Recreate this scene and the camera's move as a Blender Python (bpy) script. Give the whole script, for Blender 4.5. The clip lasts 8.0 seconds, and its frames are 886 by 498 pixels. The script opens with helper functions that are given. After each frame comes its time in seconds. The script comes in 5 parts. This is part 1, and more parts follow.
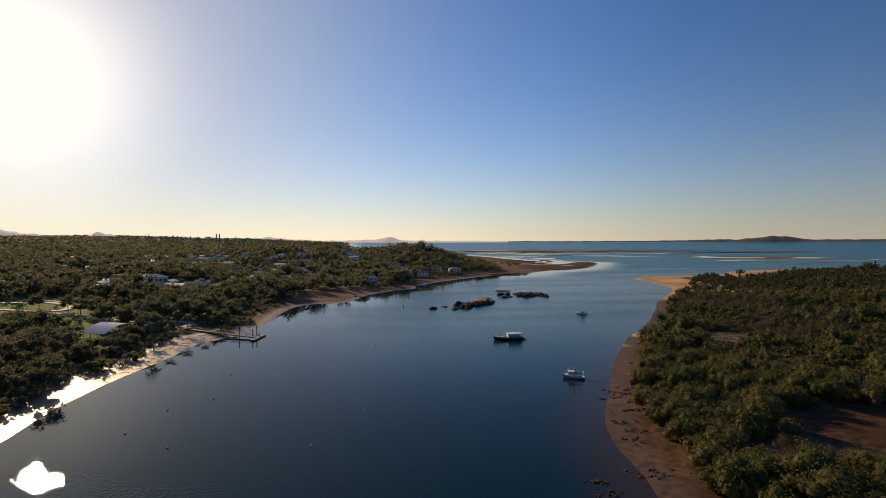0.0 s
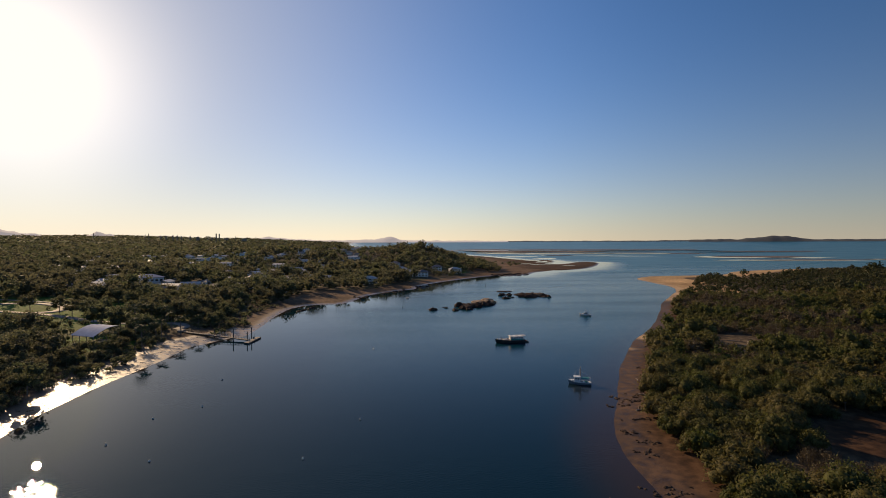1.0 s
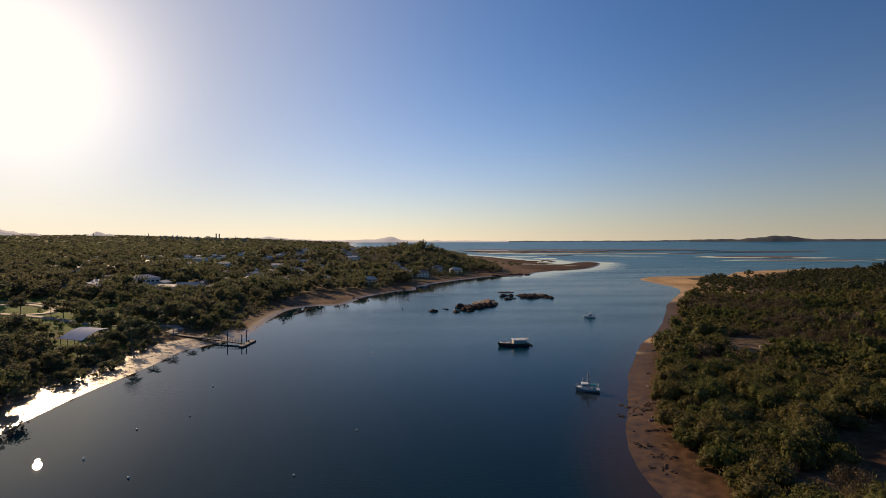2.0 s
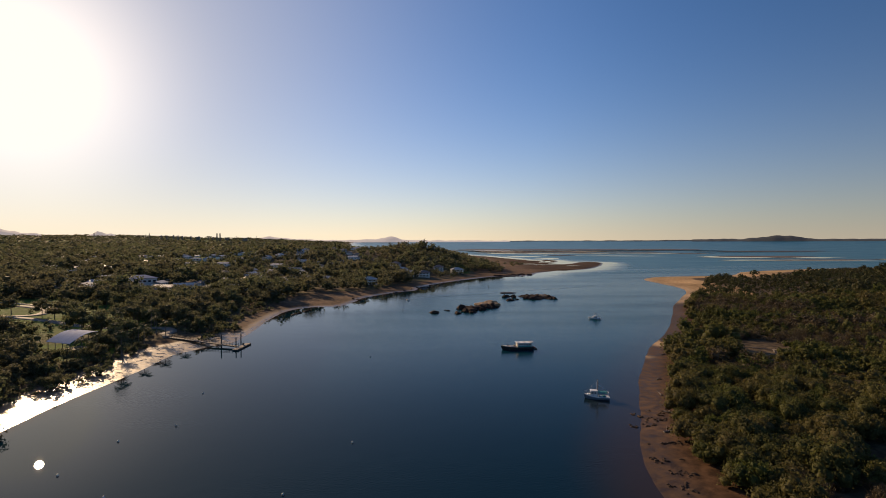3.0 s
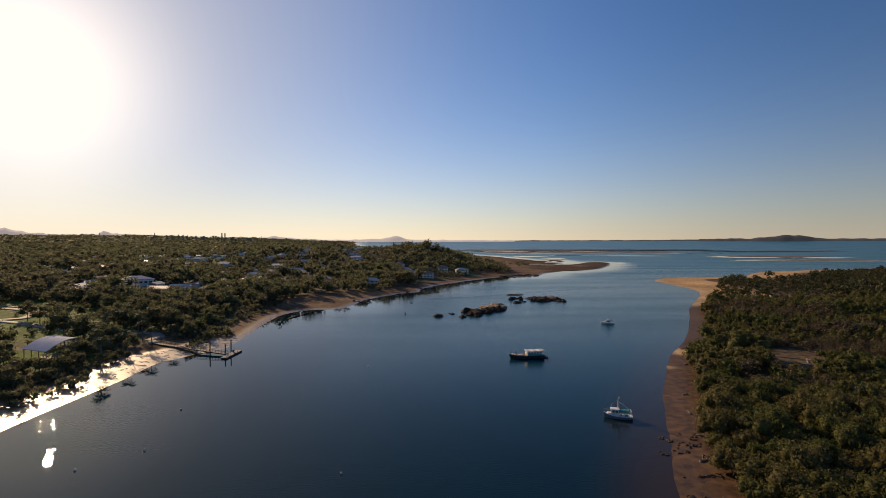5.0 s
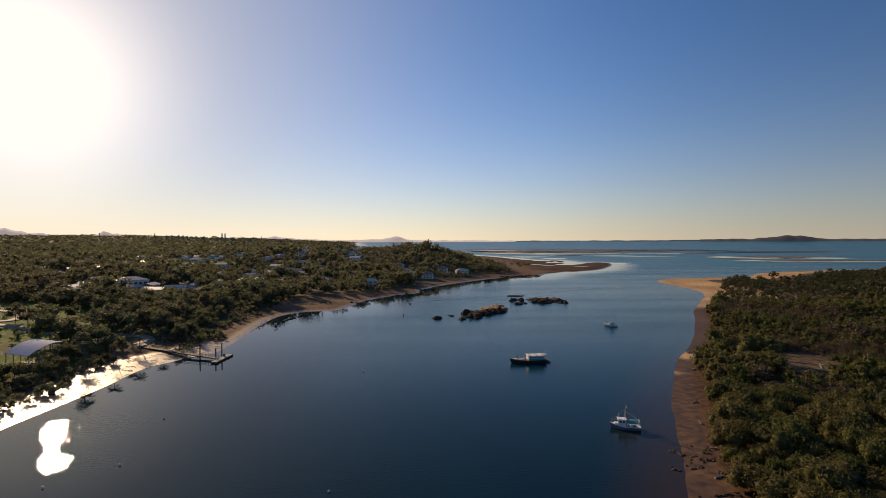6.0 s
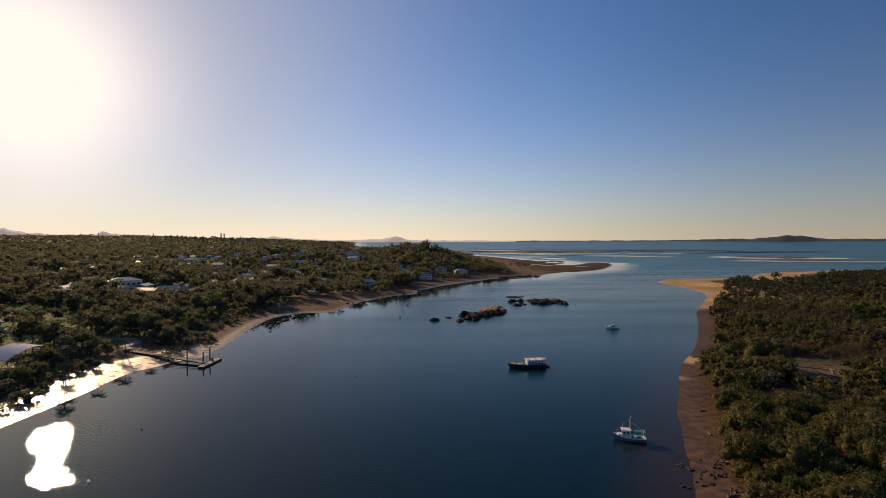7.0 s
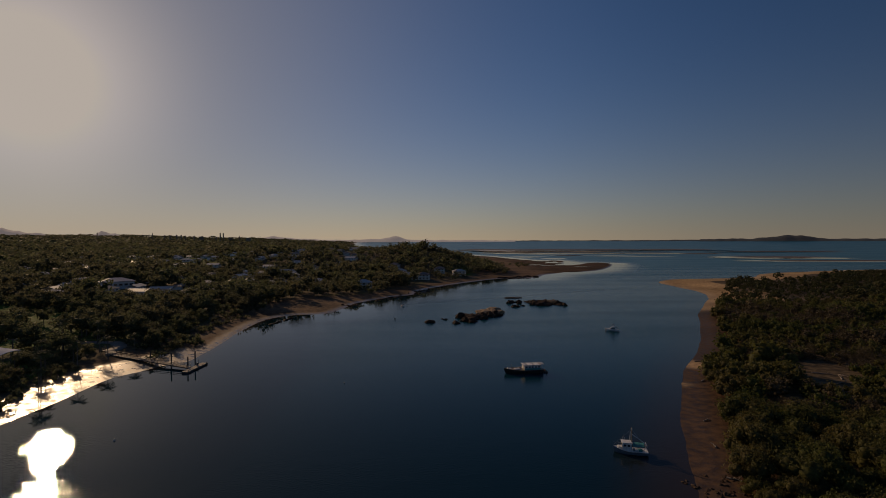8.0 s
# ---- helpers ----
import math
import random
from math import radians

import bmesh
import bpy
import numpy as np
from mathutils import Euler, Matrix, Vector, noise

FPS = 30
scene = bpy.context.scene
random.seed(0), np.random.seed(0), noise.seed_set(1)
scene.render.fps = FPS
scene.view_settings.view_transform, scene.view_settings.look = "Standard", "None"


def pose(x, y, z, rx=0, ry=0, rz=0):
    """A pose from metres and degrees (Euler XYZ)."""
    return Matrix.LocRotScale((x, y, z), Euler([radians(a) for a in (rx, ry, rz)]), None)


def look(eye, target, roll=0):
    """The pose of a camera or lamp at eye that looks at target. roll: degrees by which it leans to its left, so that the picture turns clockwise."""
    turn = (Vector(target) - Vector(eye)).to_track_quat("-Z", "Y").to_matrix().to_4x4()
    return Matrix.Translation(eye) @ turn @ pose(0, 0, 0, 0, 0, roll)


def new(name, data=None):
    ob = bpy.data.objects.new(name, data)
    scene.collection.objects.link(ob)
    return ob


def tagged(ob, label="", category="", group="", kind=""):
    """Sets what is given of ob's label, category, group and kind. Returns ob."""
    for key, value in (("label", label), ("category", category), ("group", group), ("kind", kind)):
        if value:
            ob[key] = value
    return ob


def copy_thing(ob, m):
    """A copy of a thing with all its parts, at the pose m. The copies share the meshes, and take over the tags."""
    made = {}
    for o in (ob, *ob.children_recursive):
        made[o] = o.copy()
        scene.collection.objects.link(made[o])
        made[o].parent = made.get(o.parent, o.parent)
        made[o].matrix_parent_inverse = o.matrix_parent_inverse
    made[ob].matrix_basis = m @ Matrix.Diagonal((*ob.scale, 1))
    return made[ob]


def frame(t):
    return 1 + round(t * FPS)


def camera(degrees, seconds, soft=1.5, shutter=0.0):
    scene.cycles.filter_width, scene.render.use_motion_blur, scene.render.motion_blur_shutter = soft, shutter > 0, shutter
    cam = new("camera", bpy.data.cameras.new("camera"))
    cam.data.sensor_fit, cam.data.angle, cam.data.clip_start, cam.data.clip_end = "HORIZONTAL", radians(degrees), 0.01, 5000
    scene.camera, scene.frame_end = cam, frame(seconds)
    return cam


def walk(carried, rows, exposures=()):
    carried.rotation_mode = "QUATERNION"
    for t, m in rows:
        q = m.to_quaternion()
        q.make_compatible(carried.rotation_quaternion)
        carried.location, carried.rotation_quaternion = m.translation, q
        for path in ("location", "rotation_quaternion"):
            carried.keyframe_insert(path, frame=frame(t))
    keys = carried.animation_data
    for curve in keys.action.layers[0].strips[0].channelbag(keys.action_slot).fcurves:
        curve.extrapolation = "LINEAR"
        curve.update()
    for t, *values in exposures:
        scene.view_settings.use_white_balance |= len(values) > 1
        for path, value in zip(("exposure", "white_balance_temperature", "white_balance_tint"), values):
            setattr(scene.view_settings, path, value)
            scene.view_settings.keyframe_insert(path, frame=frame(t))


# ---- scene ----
cam = camera(86.0, 8.0, soft=0.9)
PATH = [
    (0, (-1.686, -0.313, 48.755), (-1.626, 1.686, 48.727), -0.15),
    (0.5, (-1.466, 3.062, 48.756), (-1.409, 5.061, 48.728), -0.15),
    (1, (-1.487, 6.848, 48.746), (-1.428, 8.847, 48.717), -0.15),
    (1.5, (-1.504, 10.537, 48.832), (-1.445, 12.536, 48.803), -0.15),
    (3, (-1.387, 22.245, 48.754), (-1.334, 24.244, 48.724), -0.15),
    (3.5, (-0.964, 26.043, 48.806), (-0.911, 28.043, 48.775), -0.15),
    (4, (-0.886, 29.808, 48.897), (-0.844, 31.808, 48.865), -0.15),
    (4.5, (-0.708, 33.664, 49.04), (-0.673, 35.663, 49.008), -0.15),
    (6, (0.606, 44.732, 48.965), (0.636, 46.731, 48.935), -0.15),
    (6.5, (1.571, 48.219, 48.935), (1.6, 50.219, 48.905), -0.15),
    (7, (2.267, 51.729, 48.996), (2.298, 53.728, 48.966), -0.15),
    (7.5, (3.511, 54.906, 49.184), (3.54, 56.906, 49.153), -0.15),
    (8, (4.895, 58.584, 49.228), (4.926, 60.584, 49.197), -0.15),
]
EXPOSURE = 0.0
walk(cam, [(t, look(eye, target, roll)) for t, eye, target, roll in PATH],
     exposures=[(0, EXPOSURE, 6560, 11.5), (3.0, EXPOSURE, 6700, 14), (6.6, EXPOSURE, 6700, 14), (7.0, EXPOSURE - 0.1, 6780, 16),
                (7.5, EXPOSURE - 0.65, 6830, 17), (8.0, EXPOSURE - 1.4, 6880, 17)])

# ---- sky and sun ----
SUN_DIR = Vector((-0.593, 0.730, 0.336)).normalized()
HAZE_DIR = Vector((-0.628, 0.746, 0.270)).normalized()  # the haze is thickest below the sun
SUN_ELEV = math.asin(SUN_DIR.z)
SUN_AZIM = math.atan2(SUN_DIR.x, SUN_DIR.y)


def sky_world():
    """A clear evening sky: Nishita blue, warm haze along the horizon, a bright aureole round the sun."""
    w = bpy.data.worlds.new("evening_sky")
    w.use_nodes = True
    nt = w.node_tree
    nt.nodes.clear()
    N, L = nt.nodes.new, nt.links.new

    def calc(op, a, b=None, c=None):
        n = N("ShaderNodeMath")
        n.operation = op
        for k, v in enumerate((a, b, c)):
            if v is None:
                continue
            if isinstance(v, (int, float)):
                n.inputs[k].default_value = v
            else:
                L(v, n.inputs[k])
        return n.outputs[0]

    def blend(kind, fac, a, b):
        n = N("ShaderNodeMix")
        n.data_type, n.blend_type, n.clamp_factor = "RGBA", kind, True
        for k, v in ((0, fac), (6, a), (7, b)):
            if isinstance(v, (int, float)):
                n.inputs[k].default_value = v
            elif isinstance(v, tuple):
                n.inputs[k].default_value = (*v, 1)
            else:
                L(v, n.inputs[k])
        return n.outputs[2]

    out, bg = N("ShaderNodeOutputWorld"), N("ShaderNodeBackground")
    sky = N("ShaderNodeTexSky")
    sky.sky_type, sky.sun_disc = "NISHITA", False
    sky.sun_elevation, sky.sun_rotation = SUN_ELEV, SUN_AZIM
    sky.air_density, sky.dust_density, sky.ozone_density = 1.0, 0.1, 4.0
    co, dot, sep = N("ShaderNodeTexCoord"), N("ShaderNodeVectorMath"), N("ShaderNodeSeparateXYZ")
    dot.operation = "DOT_PRODUCT"
    dot.inputs[1].default_value = HAZE_DIR
    L(co.outputs["Generated"], dot.inputs[0]), L(co.outputs["Generated"], sep.inputs[0])
    up, near = calc("MAXIMUM", sep.outputs["Z"], 0.0), calc("MAXIMUM", dot.outputs["Value"], 0.0)
    deep = calc("MINIMUM", calc("MULTIPLY_ADD", calc("ABSOLUTE", dot.outputs["Value"]), 0.58, 0.76), 1.12)
    blue = blend("MULTIPLY", 1.0, blend("MULTIPLY", 1.0, sky.outputs[0], SKY_TINT), deep)
    # haze: thick at the horizon, whiter towards the sun
    toward = calc("POWER", near, 2.0)
    haze = blend("MIX", toward, HAZE_AWAY, HAZE_SUN)
    thick = calc("MULTIPLY", calc("EXPONENT", calc("MULTIPLY", up, -HAZE_FALL)), 0.95)
    col = blend("MIX", thick, blue, haze)
    pale = calc("MULTIPLY", calc("EXPONENT", calc("MULTIPLY", calc("SUBTRACT", 1.0, near), -7.5)), 0.7)
    col = blend("MIX", pale, col, (8.4, 7.5, 6.5))
    core = calc("EXPONENT", calc("MULTIPLY", calc("SUBTRACT", 1.0, near), -78.0))
    col = blend("ADD", core, col, (9.0, 7.6, 5.6))
    col = blend("DARKEN", 1.0, col, (14.0, 13.2, 11.8))
    bg.inputs["Strength"].default_value = 0.08
    L(col, bg.inputs["Color"])
    L(bg.outputs[0], out.inputs["Surface"])
    scene.world = w


SKY_TINT, HAZE_AWAY, HAZE_SUN, HAZE_FALL = (0.60, 0.96, 1.24), (5.7, 5.0, 3.8), (18.0, 14.6, 9.6), 9.5
sky_world()
sun = new("sun", bpy.data.lights.new("sun", "SUN"))
sun.data.energy, sun.data.angle, sun.data.color = 4.8, radians(0.55), (1.0, 0.71, 0.41)
sun.matrix_world = look(SUN_DIR * 500, (0, 0, 0))


# ---- materials ----
def nodes_of(name):
    m = bpy.data.materials.new(name)
    m.use_nodes = True
    nt = m.node_tree
    return m, nt, nt.nodes["Principled BSDF"], nt.nodes.new, nt.links.new


def surface(name, c1, c2, scale=1.0, rough=0.7, metal=0.0, bump=0.2, fine=9.0, vary=0.0, spec=0.5):
    """A worn surface: two colours mixed by noise at two scales, with fine relief."""
    m, nt, b, N, L = nodes_of(name)
    co = N("ShaderNodeTexCoord")
    n1, n2 = N("ShaderNodeTexNoise"), N("ShaderNodeTexNoise")
    n1.inputs["Scale"].default_value, n1.inputs["Detail"].default_value = scale, 5
    n2.inputs["Scale"].default_value, n2.inputs["Detail"].default_value = scale * fine, 3
    L(co.outputs["Object"], n1.inputs["Vector"]), L(co.outputs["Object"], n2.inputs["Vector"])
    a = N("ShaderNodeMath")
    a.operation = "MULTIPLY_ADD"
    a.inputs[1].default_value, a.inputs[2].default_value = 0.45, -0.05
    L(n2.outputs[0], a.inputs[0])
    s = N("ShaderNodeMath")
    s.operation = "MULTIPLY_ADD"
    s.inputs[1].default_value = 0.7
    L(n1.outputs[0], s.inputs[0]), L(a.outputs[0], s.inputs[2])
    if vary:
        oi, v = N("ShaderNodeObjectInfo"), N("ShaderNodeMath")
        v.operation = "MULTIPLY_ADD"
        v.inputs[1].default_value = vary
        L(oi.outputs["Random"], v.inputs[0]), L(s.outputs[0], v.inputs[2])
        s = v
    r = N("ShaderNodeValToRGB")
    r.color_ramp.elements[0].position, r.color_ramp.elements[1].position = 0.3, 0.75
    r.color_ramp.elements[0].color, r.color_ramp.elements[1].color = (*c1, 1), (*c2, 1)
    L(s.outputs[0], r.inputs[0]), L(r.outputs[0], b.inputs["Base Color"])
    b.inputs["Roughness"].default_value, b.inputs["Metallic"].default_value = rough, metal
    b.inputs["Specular IOR Level"].default_value = spec
    if bump:
        bp = N("ShaderNodeBump")
        bp.inputs["Strength"].default_value, bp.inputs["Distance"].default_value = bump, 0.05
        L(n2.outputs[0], bp.inputs["Height"]), L(bp.outputs[0], b.inputs["Normal"])
    return m


def foliage(name, dark, light, warm, through_light=0.5, grain=2.2):
    """Leaves: per-leaf and per-plant variation, some light passing through."""
    m, nt, b, N, L = nodes_of(name)
    g, oi = N("ShaderNodeNewGeometry"), N("ShaderNodeObjectInfo")
    at = N("ShaderNodeAttribute")
    at.attribute_name = "tint"
    mix = N("ShaderNodeMix")
    mix.data_type = "RGBA"
    mix.inputs[6].default_value, mix.inputs[7].default_value = (*dark, 1), (*light, 1)
    L(g.outputs["Random Per Island"], mix.inputs[0])
    ad = N("ShaderNodeMath")
    ad.operation = "ADD"
    L(at.outputs["Fac"], ad.inputs[0]), L(oi.outputs["Random"], ad.inputs[1])
    fr = N("ShaderNodeMath")
    fr.operation = "FRACT"
    L(ad.outputs[0], fr.inputs[0])
    k = N("ShaderNodeMath")
    k.operation = "MULTIPLY"
    k.inputs[1].default_value = 0.6
    L(fr.outputs[0], k.inputs[0])
    mix2 = N("ShaderNodeMix")
    mix2.data_type = "RGBA"
    mix2.inputs[7].default_value = (*warm, 1)
    L(k.outputs[0], mix2.inputs[0]), L(mix.outputs[2], mix2.inputs[6])
    co, fn, fr2, tone = N("ShaderNodeTexCoord"), N("ShaderNodeTexNoise"), N("ShaderNodeMapRange"), N("ShaderNodeMix")
    fn.inputs["Scale"].default_value, fn.inputs["Detail"].default_value = grain, 4
    L(co.outputs["Object"], fn.inputs["Vector"]), L(fn.outputs[0], fr2.inputs["Value"])
    fr2.inputs["From Min"].default_value, fr2.inputs["From Max"].default_value = 0.32, 0.68
    fr2.inputs["To Min"].default_value, fr2.inputs["To Max"].default_value = 0.6, 1.35
    tone.data_type, tone.blend_type = "RGBA", "MULTIPLY"
    tone.inputs[0].default_value = 1.0
    L(mix2.outputs[2], tone.inputs[6]), L(fr2.outputs[0], tone.inputs[7])
    mix2 = tone
    bp = N("ShaderNodeBump")
    bp.inputs["Strength"].default_value, bp.inputs["Distance"].default_value = 0.35, 0.4 / grain
    L(fn.outputs[0], bp.inputs["Height"]), L(bp.outputs[0], b.inputs["Normal"])
    L(mix2.outputs[2], b.inputs["Base Color"])
    b.inputs["Roughness"].default_value = 0.65
    b.inputs["Specular IOR Level"].default_value = 0.2
    tr, ms = N("ShaderNodeBsdfTranslucent"), N("ShaderNodeMixShader")
    ms.inputs[0].default_value = through_light
    L(mix2.outputs[2], tr.inputs["Color"])
    L(b.outputs[0], ms.inputs[1]), L(tr.outputs[0], ms.inputs[2])
    L(ms.outputs[0], nt.nodes["Material Output"].inputs["Surface"])
    return m


def ground_material():
    m, nt, b, N, L = nodes_of("shore_ground")
    co = N("ShaderNodeTexCoord")
    noises = []
    for sc, det in ((0.035, 6), (0.4, 5), (2.5, 4)):
        n = N("ShaderNodeTexNoise")
        n.inputs["Scale"].default_value, n.inputs["Detail"].default_value = sc, det
        L(co.outputs["Object"], n.inputs["Vector"])
        noises.append(n)

    def two(c1, c2, n, lo=0.35, hi=0.65):
        r = N("ShaderNodeValToRGB")
        r.color_ramp.elements[0].position, r.color_ramp.elements[1].position = lo, hi
        r.color_ramp.elements[0].color, r.color_ramp.elements[1].color = (*c1, 1), (*c2, 1)
        L(n.outputs[0], r.inputs[0])
        return r.outputs[0]

    def weight(name, n):
        at, a, r = N("ShaderNodeAttribute"), N("ShaderNodeMath"), N("ShaderNodeMapRange")
        at.attribute_name = name
        a.operation = "MULTIPLY_ADD"
        a.inputs[1].default_value = 0.5
        L(n.outputs[0], a.inputs[0]), L(at.outputs["Fac"], a.inputs[2])
        r.inputs["From Min"].default_value, r.inputs["From Max"].default_value = 0.6, 0.9
        L(a.outputs[0], r.inputs["Value"])
        return r.outputs[0]

    litter = two((0.055, 0.042, 0.026), (0.17, 0.125, 0.075), noises[1])
    col = litter
    for name, c1, c2, n in (("grass", (0.045, 0.088, 0.014), (0.092, 0.165, 0.026), noises[1]), ("sand", (0.32, 0.20, 0.09), (0.52, 0.35, 0.18), noises[1]),
                            ("beach", (0.088, 0.054, 0.033), (0.195, 0.124, 0.074), noises[1]), ("mud", (0.043, 0.024, 0.013), (0.112, 0.062, 0.033), noises[1])):
        mx = N("ShaderNodeMix")
        mx.data_type = "RGBA"
        L(weight(name, noises[0]), mx.inputs[0]), L(col, mx.inputs[6]), L(two(c1, c2, n), mx.inputs[7])
        col = mx.outputs[2]
    big, br = N("ShaderNodeTexNoise"), N("ShaderNodeMapRange")
    big.inputs["Scale"].default_value, big.inputs["Detail"].default_value = 0.022, 7
    L(co.outputs["Object"], big.inputs["Vector"]), L(big.outputs[0], br.inputs["Value"])
    br.inputs["From Min"].default_value, br.inputs["From Max"].default_value = 0.3, 0.7
    br.inputs["To Min"].default_value, br.inputs["To Max"].default_value = 0.55, 1.35
    tone = N("ShaderNodeMix")
    tone.data_type, tone.blend_type = "RGBA", "MULTIPLY"
    tone.inputs[0].default_value = 1.0
    L(col, tone.inputs[6]), L(br.outputs[0], tone.inputs[7])
    L(tone.outputs[2], b.inputs["Base Color"])
    wet, rr = N("ShaderNodeAttribute"), N("ShaderNodeMapRange")
    wet.attribute_name = "wet"
    L(wet.outputs["Fac"], rr.inputs["Value"])
    rr.inputs["To Min"].default_value, rr.inputs["To Max"].default_value = 0.9, 0.30
    uneven, rough = N("ShaderNodeMapRange"), N("ShaderNodeMath")
    uneven.inputs["From Min"].default_value, uneven.inputs["From Max"].default_value = 0.35, 0.68
    uneven.inputs["To Min"].default_value, uneven.inputs["To Max"].default_value = -0.08, 0.26
    rough.operation, rough.use_clamp = "ADD", True
    L(noises[1].outputs[0], uneven.inputs["Value"]), L(rr.outputs[0], rough.inputs[0]), L(uneven.outputs[0], rough.inputs[1])
    L(rough.outputs[0], b.inputs["Roughness"])
    sp = N("ShaderNodeMapRange")
    sp.inputs["To Min"].default_value, sp.inputs["To Max"].default_value = 0.08, 0.65
    L(wet.outputs["Fac"], sp.inputs["Value"]), L(sp.outputs[0], b.inputs["Specular IOR Level"])
    bp, bp2 = N("ShaderNodeBump"), N("ShaderNodeBump")
    bp.inputs["Strength"].default_value, bp.inputs["Distance"].default_value = 0.10, 0.2
    bp2.inputs["Strength"].default_value, bp2.inputs["Distance"].default_value = 0.5, 0.12
    L(noises[1].outputs[0], bp.inputs["Height"]), L(noises[2].outputs[0], bp2.inputs["Height"])
    L(bp.outputs[0], bp2.inputs["Normal"]), L(bp2.outputs[0], b.inputs["Normal"])
    return m


def water_material():
    m, nt, b, N, L = nodes_of("estuary_water")
    co = N("ShaderNodeTexCoord")
    at, mx = N("ShaderNodeAttribute"), N("ShaderNodeMix")
    at.attribute_name = "depth"
    mx.data_type = "RGBA"
    mx.inputs[6].default_value, mx.inputs[7].default_value = (0.035, 0.024, 0.017, 1), (0.002, 0.018, 0.028, 1)
    L(at.outputs["Fac"], mx.inputs[0]), L(mx.outputs[2], b.inputs["Base Color"])
    b.inputs["IOR"].default_value = 1.19
    # wind patches make some stretches rougher
    mp = N("ShaderNodeMapping")
    mp.inputs["Scale"].default_value = (0.004, 0.026, 1)
    mp.inputs["Rotation"].default_value = (0, 0, 0.25)
    L(co.outputs["Object"], mp.inputs["Vector"])
    wind = N("ShaderNodeTexNoise")
    wind.inputs["Scale"].default_value, wind.inputs["Detail"].default_value = 1.0, 4
    L(mp.outputs[0], wind.inputs["Vector"])
    wr = N("ShaderNodeMapRange")
    wr.inputs["From Min"].default_value, wr.inputs["From Max"].default_value = 0.4, 0.65
    wr.inputs["To Min"].default_value, wr.inputs["To Max"].default_value = 0.0, 0.06
    L(wind.outputs[0], wr.inputs["Value"])
    op, ro = N("ShaderNodeAttribute"), N("ShaderNodeMath")
    op.attribute_name = "open"
    ro.operation = "MULTIPLY_ADD"
    ro.inputs[1].default_value = 0.28
    some, wq = N("ShaderNodeMapRange"), N("ShaderNodeMath")
    some.inputs["From Max"].default_value = 0.15
    wq.operation = "MULTIPLY"
    L(op.outputs["Fac"], some.inputs["Value"]), L(some.outputs[0], wq.inputs[0]), L(wr.outputs[0], wq.inputs[1])
    L(op.outputs["Fac"], ro.inputs[0]), L(wq.outputs[0], ro.inputs[2])
    least = N("ShaderNodeMath")
    least.operation = "MAXIMUM"
    least.inputs[1].default_value = 0.004
    L(ro.outputs[0], least.inputs[0]), L(least.outputs[0], b.inputs["Roughness"])
    # silty green-blue over outer estuary shoals, with reflected sky blue put into the colour
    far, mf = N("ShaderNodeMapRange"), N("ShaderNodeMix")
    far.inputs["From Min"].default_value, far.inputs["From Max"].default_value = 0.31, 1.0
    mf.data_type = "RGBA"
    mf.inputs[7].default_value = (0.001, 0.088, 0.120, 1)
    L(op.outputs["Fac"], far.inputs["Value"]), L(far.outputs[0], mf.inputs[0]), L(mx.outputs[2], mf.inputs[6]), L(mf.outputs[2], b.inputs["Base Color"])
    ripple, swell = N("ShaderNodeTexNoise"), N("ShaderNodeTexNoise")
    ripple.inputs["Scale"].default_value, ripple.inputs["Detail"].default_value = 2.2, 5
    swell.inputs["Scale"].default_value, swell.inputs["Detail"].default_value = 0.16, 2
    L(co.outputs["Object"], ripple.inputs["Vector"]), L(co.outputs["Object"], swell.inputs["Vector"])
    b1, b2 = N("ShaderNodeBump"), N("ShaderNodeBump")
    b1.inputs["Strength"].default_value, b1.inputs["Distance"].default_value = 0.35, 0.12
    b2.inputs["Strength"].default_value, b2.inputs["Distance"].default_value = 0.12, 0.25
    L(ripple.outputs[0], b1.inputs["Height"]), L(swell.outputs[0], b2.inputs["Height"])
    st = N("ShaderNodeMapRange")
    st.inputs["From Min"].default_value, st.inputs["To Min"].default_value, st.inputs["To Max"].default_value = 0.05, 0.0, 0.8
    sw = N("ShaderNodeMath")
    sw.operation = "MULTIPLY"
    sw.inputs[1].default_value = 0.12
    L(some.outputs[0], sw.inputs[0]), L(sw.outputs[0], b2.inputs["Strength"])
    ruf, rs = N("ShaderNodeAttribute"), N("ShaderNodeMath")
    ruf.attribute_name = "ruffle"
    rs.operation = "ADD"
    L(op.outputs["Fac"], st.inputs["Value"]), L(st.outputs[0], rs.inputs[0]), L(rs.outputs[0], b1.inputs["Strength"])
    # gusts: broken flecks of ripple, dense in the middle of a patch
    fleck, edge, on = N("ShaderNodeTexNoise"), N("ShaderNodeMath"), N("ShaderNodeMapRange")
    fleck.inputs["Scale"].default_value, fleck.inputs["Detail"].default_value = 0.75, 1
    L(co.outputs["Object"], fleck.inputs["Vector"])
    edge.operation = "MULTIPLY_ADD"
    edge.inputs[1].default_value = 0.42
    L(ruf.outputs["Fac"], edge.inputs[0]), L(fleck.outputs[0], edge.inputs[2]), L(edge.outputs[0], on.inputs["Value"])
    on.inputs["From Min"].default_value, on.inputs["From Max"].default_value = 0.72, 0.85
    on.inputs["To Max"].default_value = 0.07
    L(on.outputs[0], rs.inputs[1])
    chop, b3, mp3 = N("ShaderNodeTexNoise"), N("ShaderNodeBump"), N("ShaderNodeMapping")
    mp3.inputs["Scale"].default_value, mp3.inputs["Rotation"].default_value = (1.0, 1.5, 1), (0, 0, 0.7)
